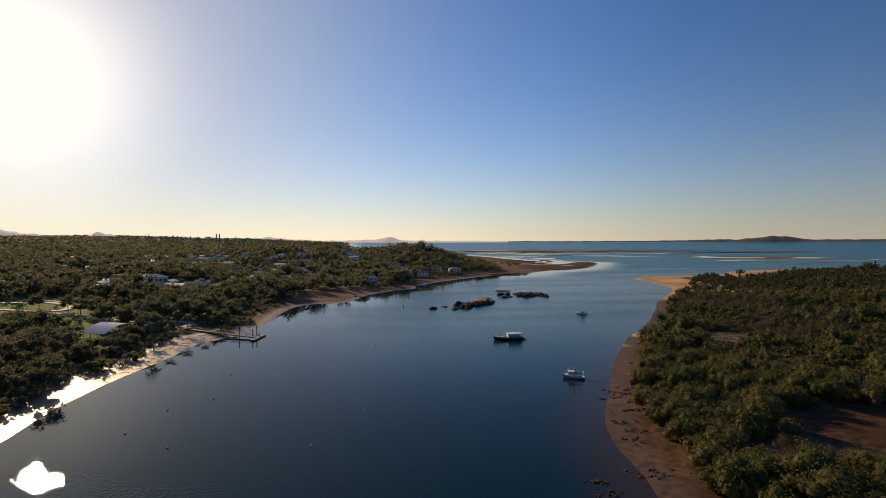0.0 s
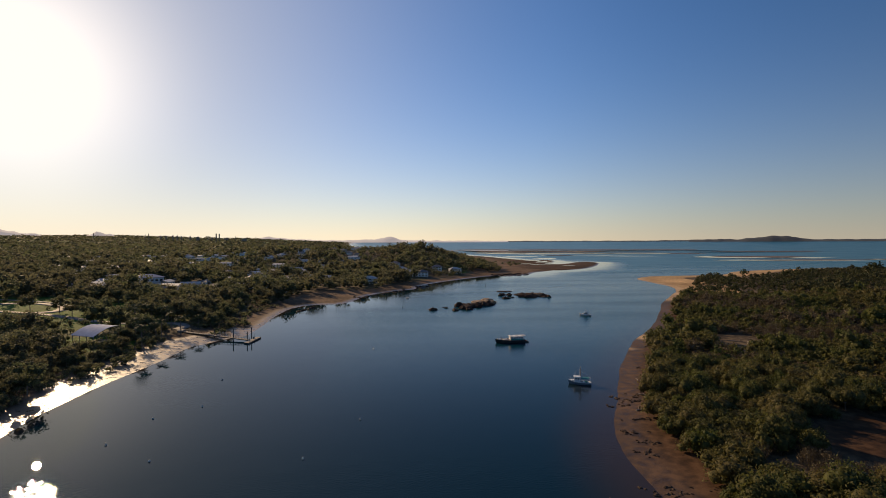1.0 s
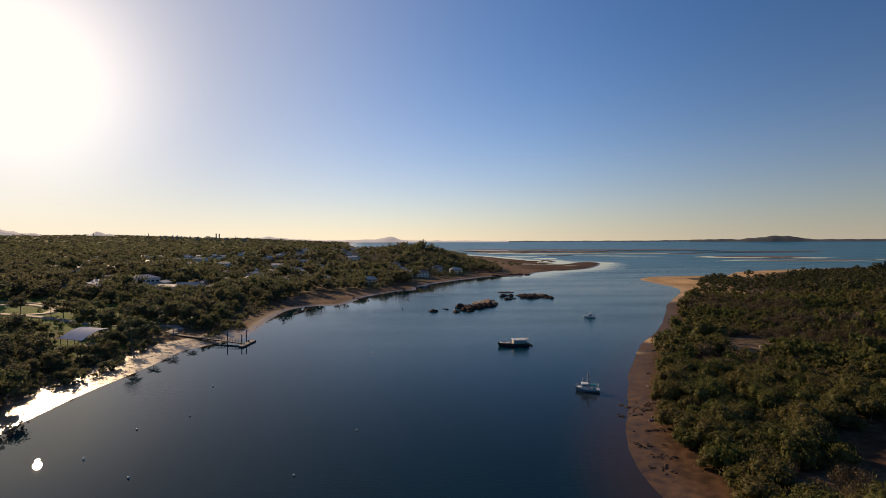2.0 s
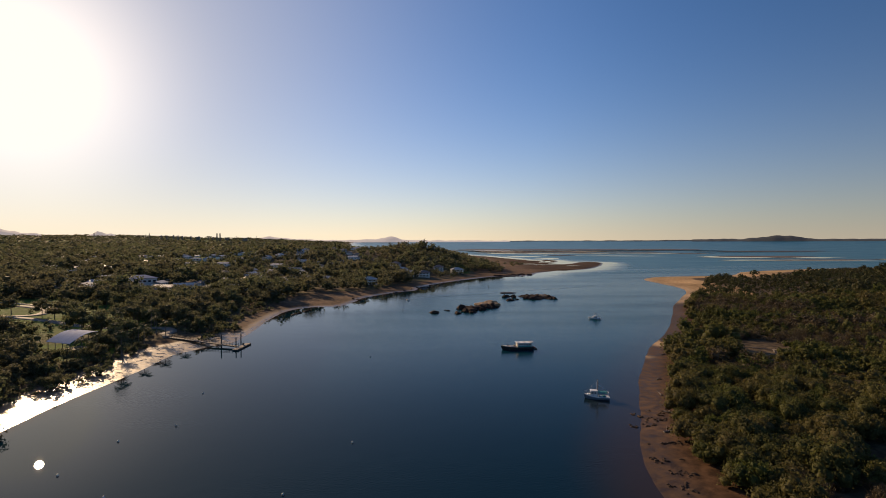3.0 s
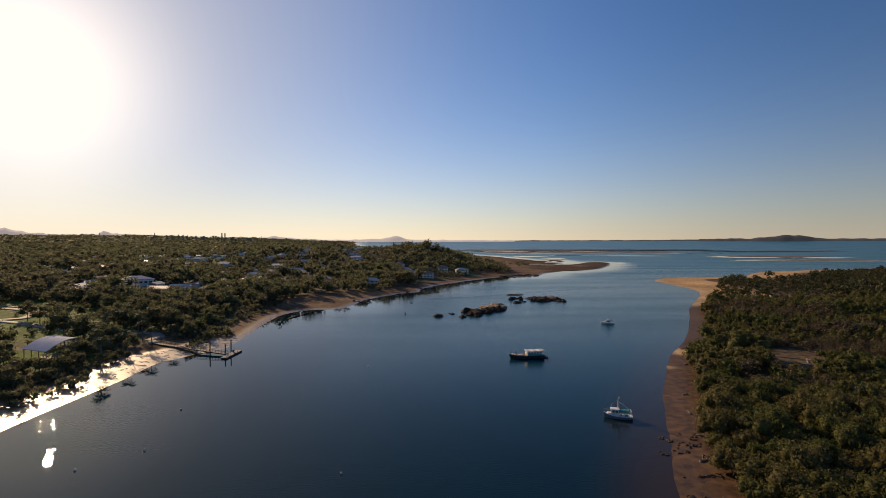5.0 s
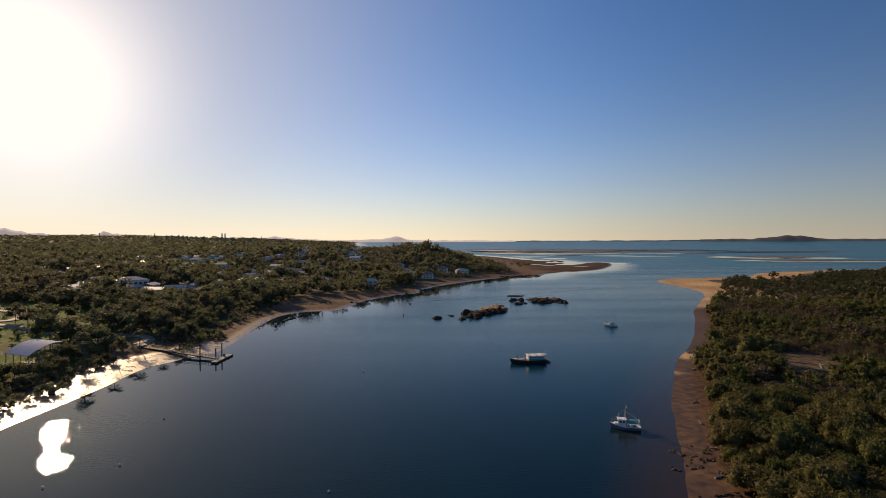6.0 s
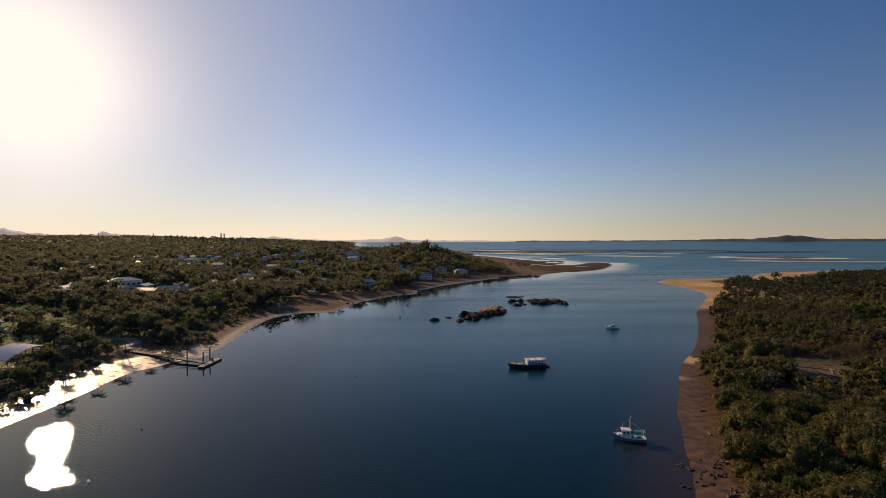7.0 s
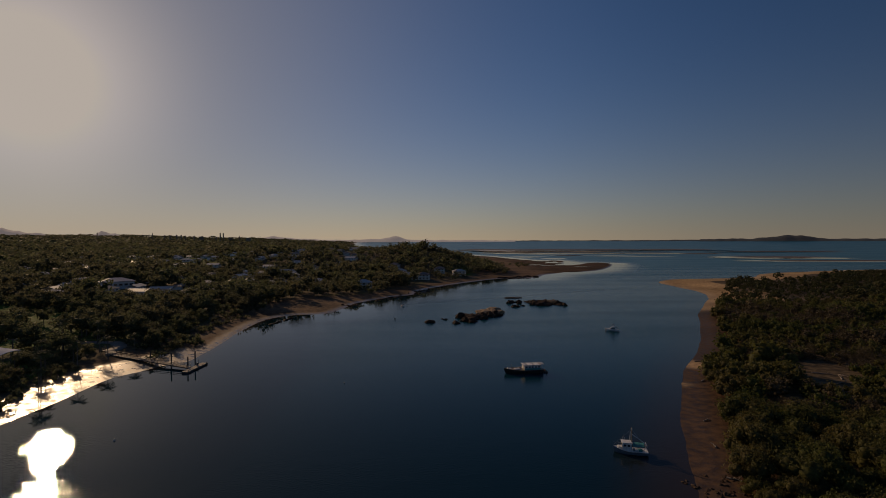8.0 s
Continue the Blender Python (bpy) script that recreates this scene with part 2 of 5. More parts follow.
    chop.inputs["Scale"].default_value, chop.inputs["Detail"].default_value = 1.1, 0.6
    b3.inputs["Distance"].default_value = 0.075
    cs = N("ShaderNodeMapRange")
    cs.inputs["From Max"].default_value = 1.5
    L(ruf.outputs["Fac"], cs.inputs["Value"]), L(cs.outputs[0], b3.inputs["Strength"])
    L(co.outputs["Object"], mp3.inputs["Vector"]), L(mp3.outputs[0], chop.inputs["Vector"]), L(chop.outputs[0], b3.inputs["Height"])
    L(b2.outputs[0], b3.inputs["Normal"]), L(b3.outputs[0], b1.inputs["Normal"]), L(b1.outputs[0], b.inputs["Normal"])
    return m


GROUND, WATER = ground_material(), water_material()
MANGROVE = foliage("mangrove_leaves", (0.060, 0.071, 0.017), (0.108, 0.123, 0.030), (0.154, 0.110, 0.045))
GUM = foliage("gum_leaves", (0.078, 0.090, 0.044), (0.128, 0.145, 0.070), (0.140, 0.120, 0.074), 0.62)
ISLE_WOOD = foliage("island_wood_leaves", (0.030, 0.038, 0.013), (0.064, 0.074, 0.025), (0.080, 0.066, 0.030), 0.40)
PALM = foliage("palm_fronds", (0.035, 0.05, 0.015), (0.085, 0.11, 0.035), (0.10, 0.09, 0.035), 0.2)
DRY = foliage("dry_twigs", (0.060, 0.048, 0.028), (0.135, 0.105, 0.062), (0.11, 0.082, 0.042), 0.3)
BARK = surface("bark", (0.07, 0.055, 0.042), (0.22, 0.18, 0.14), 2.0, 0.9, bump=0.5)
ROCK = surface("dark_rock", (0.016, 0.009, 0.0065), (0.056, 0.030, 0.020), 0.5, 0.85, bump=0.8, vary=0.2, spec=0.15)
ROCK_MUD = surface("mud_stained_rock", (0.024, 0.015, 0.010), (0.080, 0.052, 0.034), 0.8, 0.85, bump=0.6, vary=0.3, spec=0.15)
ROCK_TOP = surface("sunlit_rock_sand", (0.16, 0.10, 0.055), (0.32, 0.21, 0.11), 0.4, 0.85, bump=0.6)
WHITE = surface("white_paint", (0.62, 0.61, 0.58), (0.82, 0.81, 0.78), 1.3, 0.45, bump=0.05)
HULL_BLACK = surface("black_hull_paint", (0.012, 0.013, 0.015), (0.04, 0.036, 0.032), 1.5, 0.5, bump=0.1)
HULL_BLUE = surface("grey_blue_hull_paint", (0.08, 0.12, 0.16), (0.15, 0.20, 0.24), 1.5, 0.4, bump=0.08)
TEAL = surface("teal_canvas", (0.02, 0.16, 0.16), (0.05, 0.30, 0.28), 2.0, 0.7, bump=0.2)
TIMBER = surface("weathered_timber", (0.14, 0.115, 0.09), (0.30, 0.25, 0.20), 3.0, 0.8, bump=0.4, vary=0.2)
DARK_PILE = surface("dark_pile", (0.02, 0.02, 0.022), (0.06, 0.055, 0.05), 2.0, 0.6, bump=0.3)
STEEL = surface("galvanised_steel", (0.22, 0.23, 0.24), (0.40, 0.41, 0.42), 3.0, 0.45, 0.6, bump=0.05)
GLASS = surface("dark_window_glass", (0.015, 0.02, 0.025), (0.03, 0.035, 0.04), 0.8, 0.08, bump=0.0)
ROOF_BLUE = surface("blue_grey_roof_sheet", (0.16, 0.21, 0.30), (0.24, 0.30, 0.40), 0.6, 0.65, bump=0.1, spec=0.2)
ROOF_WHITE = surface("white_roof_sheet", (0.38, 0.42, 0.50), (0.50, 0.54, 0.61), 0.5, 0.85, bump=0.08, spec=0.04)
ROOF_PALE = surface("pale_roof_sheet", (0.22, 0.22, 0.22), (0.38, 0.37, 0.36), 0.6, 0.5, bump=0.1, vary=0.3)
ROOF_DARK = surface("dark_roof_tiles", (0.07, 0.065, 0.065), (0.17, 0.14, 0.13), 0.6, 0.7, bump=0.3, vary=0.3)
WALL = surface("rendered_wall", (0.42, 0.40, 0.37), (0.62, 0.60, 0.56), 0.7, 0.8, bump=0.2, vary=0.25)
ROAD = surface("pale_road", (0.17, 0.15, 0.125), (0.27, 0.24, 0.20), 0.3, 0.8, bump=0.2, spec=0.2)
BUOY_W = surface("buoy_plastic", (0.35, 0.33, 0.30), (0.6, 0.56, 0.5), 3.0, 0.4, bump=0.05)
ORANGE = surface("faded_orange", (0.45, 0.12, 0.04), (0.6, 0.2, 0.07), 3.0, 0.5, bump=0.05)
INDUSTRY = surface("hazy_concrete", (0.22, 0.17, 0.13), (0.32, 0.25, 0.19), 0.02, 0.9, bump=0.0, spec=0.05)
# air haze over the far hills is put into pale base colour and emission
HILL_FAR = surface("hazed_hill_scrub", (0.16, 0.17, 0.20), (0.24, 0.24, 0.26), 0.006, 0.95, bump=0.0)
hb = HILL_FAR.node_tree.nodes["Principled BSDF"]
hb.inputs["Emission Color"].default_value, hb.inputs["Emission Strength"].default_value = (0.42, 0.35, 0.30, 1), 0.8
HILL_DARK = surface("island_scrub", (0.035, 0.045, 0.055), (0.075, 0.085, 0.085), 0.008, 0.95, bump=0.0)
BAR_SAND = surface("wet_sandbar", (0.11, 0.072, 0.050), (0.21, 0.14, 0.095), 0.02, 0.75, bump=0.1, spec=0.15)
WAKE = surface("wake_water", (0.004, 0.022, 0.032), (0.006, 0.030, 0.042), 0.2, 0.3, bump=0.0, spec=0.3)
CALM = surface("calm_film_of_water", (0.05, 0.04, 0.03), (0.09, 0.07, 0.055), 0.03, 0.03, bump=0.0)


# ---- building helpers ----
def mesh_from(name, verts, faces, material, smooth=False):
    me = bpy.data.meshes.new(name)
    verts = np.asarray(verts, dtype=np.float32)
    faces = np.asarray(faces, dtype=np.int32)
    n = faces.shape[1]
    me.vertices.add(len(verts)), me.loops.add(faces.size), me.polygons.add(len(faces))
    me.vertices.foreach_set("co", verts.ravel())
    me.loops.foreach_set("vertex_index", faces.ravel())
    me.polygons.foreach_set("loop_start", np.arange(0, faces.size, n, dtype=np.int32))
    if smooth:
        me.polygons.foreach_set("use_smooth", np.ones(len(faces), dtype=bool))
    me.materials.append(material)
    me.update(calc_edges=True)
    return me


def attribute(me, name, values):
    me.attributes.new(name, "FLOAT", "POINT").data.foreach_set("value", np.asarray(values, dtype=np.float32))


def part(name, bm, material, parent, label=""):
    """One mesh object under a thing or a part."""
    me = bpy.data.meshes.new(name)
    bm.to_mesh(me)
    bm.free()
    me.materials.append(material)
    ob = new(name, me)
    ob.parent = parent
    return tagged(ob, label)


def thing(name, label, category, place, turn=0.0, group=""):
    ob = new(name)
    ob.empty_display_size = 0.3
    ob.matrix_world = pose(*place, 0, 0, turn)
    return tagged(ob, label, category, group)


def box(bm, cx, cy, cz, sx, sy, sz, bevel=0.0, turn=0.0):
    r = bmesh.ops.create_cube(bm, size=1.0, matrix=pose(cx, cy, cz, 0, 0, turn) @ Matrix.Diagonal((sx, sy, sz, 1)))
    if bevel:
        edges = list({e for v in r["verts"] for e in v.link_edges})
        bmesh.ops.bevel(bm, geom=edges, offset=bevel, segments=1, affect="EDGES")
    return bm


def boxed(*a, **k):
    return box(bmesh.new(), *a, **k)


def rod(bm, p, q, r0, r1=None, n=8):
    """A tapered rod from p to q."""
    p, q = Vector(p), Vector(q)
    r1 = r0 if r1 is None else r1
    m = Matrix.Translation((p + q) / 2) @ (q - p).to_track_quat("Z", "Y").to_matrix().to_4x4()
    bmesh.ops.create_cone(bm, cap_ends=True, segments=n, radius1=r0, radius2=r1, depth=(q - p).length, matrix=m)
    return bm


def rodded(*a, **k):
    return rod(bmesh.new(), *a, **k)


def loft(rings, close=True):
    """A skin over rings of points of equal number."""
    bm = bmesh.new()
    vs = [[bm.verts.new(p) for p in ring] for ring in rings]
    n = len(rings[0])
    for a, b in zip(vs, vs[1:]):
        for i in range(n if close else n - 1):
            j = (i + 1) % n
            bm.faces.new((a[i], a[j], b[j], b[i]))
    if close:
        bm.faces.new(list(reversed(vs[0]))), bm.faces.new(vs[-1])
    bmesh.ops.recalc_face_normals(bm, faces=bm.faces)
    return bm


# ---- plan: shores, heights, zones ----
LATTICE = np.random.RandomState(7).rand(256, 256)


def vnoise(x, y, size):
    """Smooth value noise, 0 to 1."""
    u, v = np.asarray(x) / size + 1000.0, np.asarray(y) / size + 1000.0
    i, j = np.floor(u).astype(int), np.floor(v).astype(int)
    a, b = u - i, v - j
    a, b = a * a * (3 - 2 * a), b * b * (3 - 2 * b)
    g = lambda p, q: LATTICE[p % 256, q % 256]
    return (g(i, j) * (1 - a) + g(i + 1, j) * a) * (1 - b) + (g(i, j + 1) * (1 - a) + g(i + 1, j + 1) * a) * b


def curve_through(points, steps=4):
    """A smooth line through the points."""
    p = np.array(points, dtype=float)
    p = np.vstack([2 * p[0] - p[1], p, 2 * p[-1] - p[-2]])
    out = []
    for k in range(1, len(p) - 2):
        for s in np.arange(steps) / steps:
            a, b, c, d = p[k - 1:k + 3]
            out.append(0.5 * (2 * b + (c - a) * s + (2 * a - 5 * b + 4 * c - d) * s * s + (3 * b - a - 3 * c + d) * s ** 3))
    return np.array(out + [p[-2]])


TOWN_SHORE = curve_through([(-66, -600), (-78, -80), (-98, 60), (-108, 121), (-112, 143), (-113.5, 172), (-112, 206), (-113.5, 230), (-108, 241), (-104, 249), (-97.8, 255), (-97.3, 268), (-99, 290),
                            (-102.6, 319), (-104, 352), (-99, 370), (-88, 380), (-70, 386), (-62, 418), (-58, 441), (-36, 481), (-17, 500), (-12, 535), (15, 589), (61, 654), (92, 686),
                            (142, 704), (168, 761), (214, 800), (281, 860), (332, 950), (372, 1040), (390, 1105), (376, 1138), (342, 1120), (303, 1052), (284, 1070), (296, 1140), (322, 1215), (306, 1262),
                            (256, 1285), (236, 1330), (215, 1440), (110, 1750), (-280, 2400), (-620, 3700), (-740, 4600)])
TOWN = np.vstack([TOWN_SHORE, [(-900, 5600), (-6500, 5600), (-6500, -1500), (-66, -1500)]])
ISLE_SHORE = curve_through([(62, -500), (52, 20), (42, 75), (42.5, 95), (43, 111), (47.5, 130), (56, 150), (70, 184), (87, 216), (104, 244), (134, 288),
                            (161, 336), (176, 366), (206, 412), (242, 468), (258, 508), (263, 560), (270, 618), (304, 660), (360, 674), (430, 690), (510, 770),
                            (726, 845), (900, 850), (1300, 780)])
ISLE = np.vstack([ISLE_SHORE, [(2600, 700), (2600, -1500), (70, -1500)]])


def inland(poly, x, y):
    """Distance from the outline, positive within it."""
    x, y = np.asarray(x, float), np.asarray(y, float)
    best = np.full(x.shape, 1e9)
    inside = np.zeros(x.shape, bool)
    for (ax, ay), (bx, by) in zip(poly, np.roll(poly, -1, axis=0)):
        dx, dy = bx - ax, by - ay
        ll = dx * dx + dy * dy
        if ll < 1e-9:
            continue
        s = np.clip(((x - ax) * dx + (y - ay) * dy) / ll, 0, 1)
        best = np.minimum(best, (x - ax - s * dx) ** 2 + (y - ay - s * dy) ** 2)
        if dy:
            inside ^= ((ay > y) != (by > y)) & (x < dx * (y - ay) / dy + ax)
    return np.where(inside, 1, -1) * np.sqrt(best)


def step01(v):
    v = np.clip(v, 0, 1)
    return v * v * (3 - 2 * v)


def far_lift(x, y):
    """The sheet lifts gently towards its rim, which stands for the far sea at eye level."""
    return 55.0 * np.clip((np.hypot(x, y) - 1200) / 3650, 0, 1.0) ** 2


def land(x, y):
    """Height of the ground over the tide, and distances inland on both sides."""
    x, y = np.asarray(x, float), np.asarray(y, float)
    wob = (vnoise(x, y, 24) - 0.5) * 1.6 + (vnoise(x, y, 5) - 0.5) * 0.45
    dt, di = inland(TOWN, x, y) + wob, inland(ISLE, x, y) + wob
    low_spit = np.where(y > 560, step01((x - 20) / 90), 0.0)
    hill = (25 + 21 * step01((-x - 900) / 1900)) * (1 - np.exp(-np.clip(dt - 100, 0, None) / 520)) * (0.85 + 0.3 * vnoise(x, y, 240)) * (1 - low_spit)
    crest = 32.5 * (1 - step01((x + 40) / 160)) * (0.55 + 0.45 * step01((x + 520) / 380)) * (0.9 + 0.2 * vnoise(x, y, 130))
    hill = np.maximum(hill, crest * np.exp(-((y - 905 - 0.12 * x) / 165) ** 2) * step01((dt - 15) / 75))
    zt = np.where(dt < 14, 0.085 * dt, 1.2 + 1.8 * step01((dt - 14) / 30) * (1 - 0.7 * low_spit)) + hill
    zi = np.where(di < 14, 0.055 * di, 0.77 + 1.3 * step01((di - 14) / 30)) + np.where(di > 5, (vnoise(x, y, 18) - 0.5) * 0.5, 0)
    zt = zt - 1.7 * low_spit * step01((vnoise(x, y * 0.8, 46) * 0.7 + vnoise(x, y, 15) * 0.3 - 0.56) / 0.12) * step01((x - 170) / 70)
    z = np.where(dt > 0, zt, np.where(di > 0, zi, np.maximum(0.07 * np.maximum(dt, di), -4)))
    return z + far_lift(x, y), dt, di


def at_ground(x, y):
    return float(land(np.array([x]), np.array([y]))[0][0])


def spread(lo, hi, step, far_lo, far_hi, grow=1.13):
    """Grid lines: even between lo and hi, wider and wider beyond."""
    a, s, left = lo, step, []
    while a > far_lo:
        s *= grow
        a -= s
        left.append(max(a, far_lo))
    a, s, right = hi, step, []
    while a < far_hi:
        s *= grow
        a += s
        right.append(min(a, far_hi))
    return np.array(left[::-1] + list(np.arange(lo, hi + step / 2, step)) + right)


def sheet(name, gx, gy, height, material):
    X, Y = np.meshgrid(gx, gy)
    Z = height(X, Y)
    nx, ny = len(gx), len(gy)
    k = (np.arange(ny - 1)[:, None] * nx + np.arange(nx - 1)).ravel()
    me = mesh_from(name, np.stack([X.ravel(), Y.ravel(), Z.ravel()], 1), np.stack([k, k + 1, k + nx + 1, k + nx], 1), material, True)
    return new(name, me), X.ravel(), Y.ravel()


def build_ground():
    gx = spread(-240, 390, 3.2, -5200, 5200)
    gy = spread(70, 560, 3.2, -1400, 561)
    gy = np.concatenate([gy[gy < 560], np.arange(560, 1250, 6.0), spread(1250, 1256, 12, 1249, 5000)[1:]])
    ob, X, Y = sheet("ground", gx, gy, lambda a, b: land(a, b)[0], GROUND)
    z, dt, di = land(X, Y)
    me = ob.data
    isle_spit = (di > -30) * step01((Y - 330) / 110)
    shore_n = (vnoise(X, Y, 30) - 0.5) * 10
    beach = (dt > -20) * (1 - step01((dt - np.where(Y > 285, 13 + 8 * (Y < 540) + 30 * np.exp(-((Y - 425) / 48) ** 2), 11 + 12 * step01((Y - 215) / 25)) - shore_n) / 9))
    spit = np.where((Y > 560) & (dt > -20), step01((X - 20) / 60), 0)
    attribute(me, "beach", np.clip(np.maximum(beach, spit * 0.8), 0, 1))
    spot = lambda a, b, r, q: np.exp(-(((X - a) / r) ** 2 + ((Y - b) / q) ** 2))
    ledge = spot(106, 247, 8, 11) + 0.7 * spot(90, 220, 5, 7)
    bare = np.exp(-(((X - 100) / 16) ** 2 + ((Y - 112) / 14) ** 2)) + np.exp(-(((X - 119) / 14) ** 2 + ((Y - 122) / 11) ** 2))
    attribute(me, "mud", np.clip((di > -20) * (1 - step01((di - 14) / 14)) * (1 - isle_spit) * (1 - np.clip(ledge, 0, 0.85)) + 0.9 * bare + spit * (0.15 + 0.95 * step01((X - 140) / 90)) * (0.45 + 1.2 * vnoise(X, Y * 1.6, 60) * (0.6 + 0.8 * vnoise(X, Y, 17))), 0, 1))
    clear = np.exp(-((X - 140) ** 2 / 13 ** 2 + (Y - 226) ** 2 / 12 ** 2)) + np.exp(-((X - 240) ** 2 / 20 ** 2 + (Y - 292) ** 2 / 7 ** 2))
    attribute(me, "sand", np.clip(isle_spit * (1 - step01((di - 45) / 20)) + 0.3 * clear + 0.9 * spot(-157, 403, 12, 9) + 0.6 * spot(-103, 432, 18, 10) + 0.5 * spot(-60, 470, 14, 9) + spit * (dt > 3) * (1 - step01((dt - 20) / 25)) * (1 - step01((X - 250) / 80)) * 0.95 + 0.85 * ledge, 0, 1))
    park = np.exp(-(((X + 262) / 105) ** 4 + ((Y - 322) / 62) ** 4))
    attribute(me, "grass", np.clip((dt > 22) * (0.35 + 0.6 * park + 0.5 * step01((dt - 250) / 300)) + 0.95 * spot(-157, 229, 18, 16) + 0.85 * spit * step01((dt - 30) / 20) * (1 - step01((X - 195) / 60)) * (0.4 + vnoise(X, Y, 45)), 0, 1))
    attribute(me, "wet", np.clip((dt > -20) * (1 - step01((dt - np.where(Y > 275, 2, np.where(Y > 200, 15, np.where(Y > 165, 13, 8)))) / 6)) + 0.4 * (di > -20) * (1 - step01((di - 4) / 7)), 0, 1))
    tagged(ob, "sandy and muddy shores with leaf litter and grass inland", "ground", kind="structure")


def build_water():
    gx = np.concatenate([spread(-120, -119, 4, -5200, -118.5)[:-1], spread(-119, -45, 1.5, -119, -45), spread(-41, 330, 4, -41, 5200)])
    gy = spread(84, 200, 1.5, -1400, 201)
    gy = np.concatenate([gy[gy < 200], spread(203, 560, 4, 203, 5000)])
    ob, X, Y = sheet("water", gx, gy, far_lift, WATER)
    z, dt, di = land(X, Y)
    attribute(ob.data, "depth", step01(-np.maximum(dt, di) / np.where(di > dt, 20, 5)))
    # the lee of the town bank lies glassy but for a few ruffled patches
    ruffled = lambda a, b, r, q: np.exp(-(((X - a) / r) ** 2 + ((Y - b) / q) ** 2) ** 1.4)
    lee = step01((-35 - X) / 45) * (1 - step01((Y - 215) / 50))
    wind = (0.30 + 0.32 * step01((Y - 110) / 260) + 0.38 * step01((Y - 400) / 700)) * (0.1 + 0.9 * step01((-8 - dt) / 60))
    patch = 1.0 * ruffled(-79, 100, 13, 5) + 1.5 * ruffled(-58, 93, 15, 4.5) + 1.05 * ruffled(-89, 174, 16, 14) + 1.0 * ruffled(-73, 152, 14, 6) + 0.25 * ruffled(-108, 165, 6, 9)
    patch = np.clip(patch, 0, 1.5) * (0.75 + 0.5 * vnoise(X, Y * 2, 6))
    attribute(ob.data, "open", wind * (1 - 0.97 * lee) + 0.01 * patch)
    attribute(ob.data, "ruffle", patch)
    tagged(ob, "calm dark blue tidal water with small ripples", "water", kind="structure")


build_ground()
build_water()


# ---- distance: hills, island, sandbars ----
def ridge(name, label, azim0, azim1, dist, crest, depth, material):
    """A far range of hills: crest(u) gives the height along it."""
    n, verts, faces = 160, [], []
    rows = ((-0.5, 0.0), (-0.25, 0.62), (0.0, 1.0), (0.3, 0.7), (0.6, -0.1))
    for k in range(n + 1):
        u = k / n
        az = radians(azim0 + (azim1 - azim0) * u)
        h = crest(azim0 + (azim1 - azim0) * u)
        for s, f in rows:
            r = dist + s * depth
            x, y = r * math.sin(az), r * math.cos(az)
            base = float(far_lift(x, y)) - 1.0
            jig = 0.0 if f in (0.0, -0.1) else (float(vnoise(x, y, 45)) - 0.5) * 0.35 * h
            verts.append((x, y, base + h * f + jig))
    m = len(rows)
    for k in range(n):
        for j in range(m - 1):
            faces.append((k * m + j, k * m + j + 1, (k + 1) * m + j + 1, (k + 1) * m + j))
    ob = new(name, mesh_from(name, verts, faces, material, True))
    tagged(ob, label, "hills", kind="structure")


def bump_at(az, centre, width, height):
    return height * math.exp(-((az - centre) / width) ** 2)


def rough1(az, size):
    return float(vnoise(az * 10.0, 3.3, size))


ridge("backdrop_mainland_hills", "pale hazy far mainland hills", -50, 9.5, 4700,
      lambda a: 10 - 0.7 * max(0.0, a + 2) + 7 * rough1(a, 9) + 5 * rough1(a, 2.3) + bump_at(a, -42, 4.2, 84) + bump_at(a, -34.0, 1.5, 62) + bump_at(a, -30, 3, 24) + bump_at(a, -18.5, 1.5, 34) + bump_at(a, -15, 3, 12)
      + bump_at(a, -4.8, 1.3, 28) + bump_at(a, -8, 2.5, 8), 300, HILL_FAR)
ridge("backdrop_low_coast", "thin dark far coast line", 7.0, 31, 4750, lambda a: 5 + 4 * rough1(a, 7) + 4 * step01(np.array((a - 24) / 6)).item(), 150, HILL_DARK)
ridge("backdrop_island", "long dark scrub covered far island", 29, 52, 4650,
      lambda a: 14 + 5 * rough1(a, 6) + bump_at(a, 36.2, 1.9, 24) + bump_at(a, 37.8, 1.0, 8) + bump_at(a, 31.5, 1.2, 4), 200, HILL_DARK)


def sandbar(cx, cy, lx, ly, turn, h=0.5, seed=0):
    bm = bmesh.new()
    rings = []
    nn = 56
    for f, zz in ((1.0, -0.4), (0.93, 0.15), (0.7, 0.75), (0.35, 1.0)):
        ring = []
        for k in range(nn):
            a = math.tau * k / nn
            w = 1 + 0.45 * (float(vnoise(3 * math.cos(a) + seed, 3 * math.sin(a), 1.0)) - 0.5) + 0.25 * (float(vnoise(9 * math.cos(a) + seed, 9 * math.sin(a), 1.0)) - 0.5)
            ring.append((lx * f * w * math.cos(a), ly * f * w * math.sin(a), h * zz))
        rings.append(ring)
    bm = loft(rings)
    me = bpy.data.meshes.new("sandbar")
    bm.to_mesh(me)
    bm.free()
    me.materials.append(BAR_SAND)
    ob = new("sandbar", me)
    film = new("shallows", bpy.data.meshes.new("shallows"))
    fb = loft([[(x * 1.35 + lx * 0.1, y * 2.0 - ly * 0.4, zz) for x, y, q in rings[0]] for zz in (-0.3, 0.06)])
    fb.to_mesh(film.data)
    fb.free()
    film.data.materials.append(CALM)
    film.matrix_world = ob.matrix_world = pose(cx, cy, float(far_lift(cx, cy)), 0, 0, turn)
    tagged(film, "smooth bright shallow water round a sandbar", "water", "tidal shallows", "structure")
    tagged(ob, "low wet brown sandbar awash at low tide", "sandbar", "tidal sandbars", "structure")


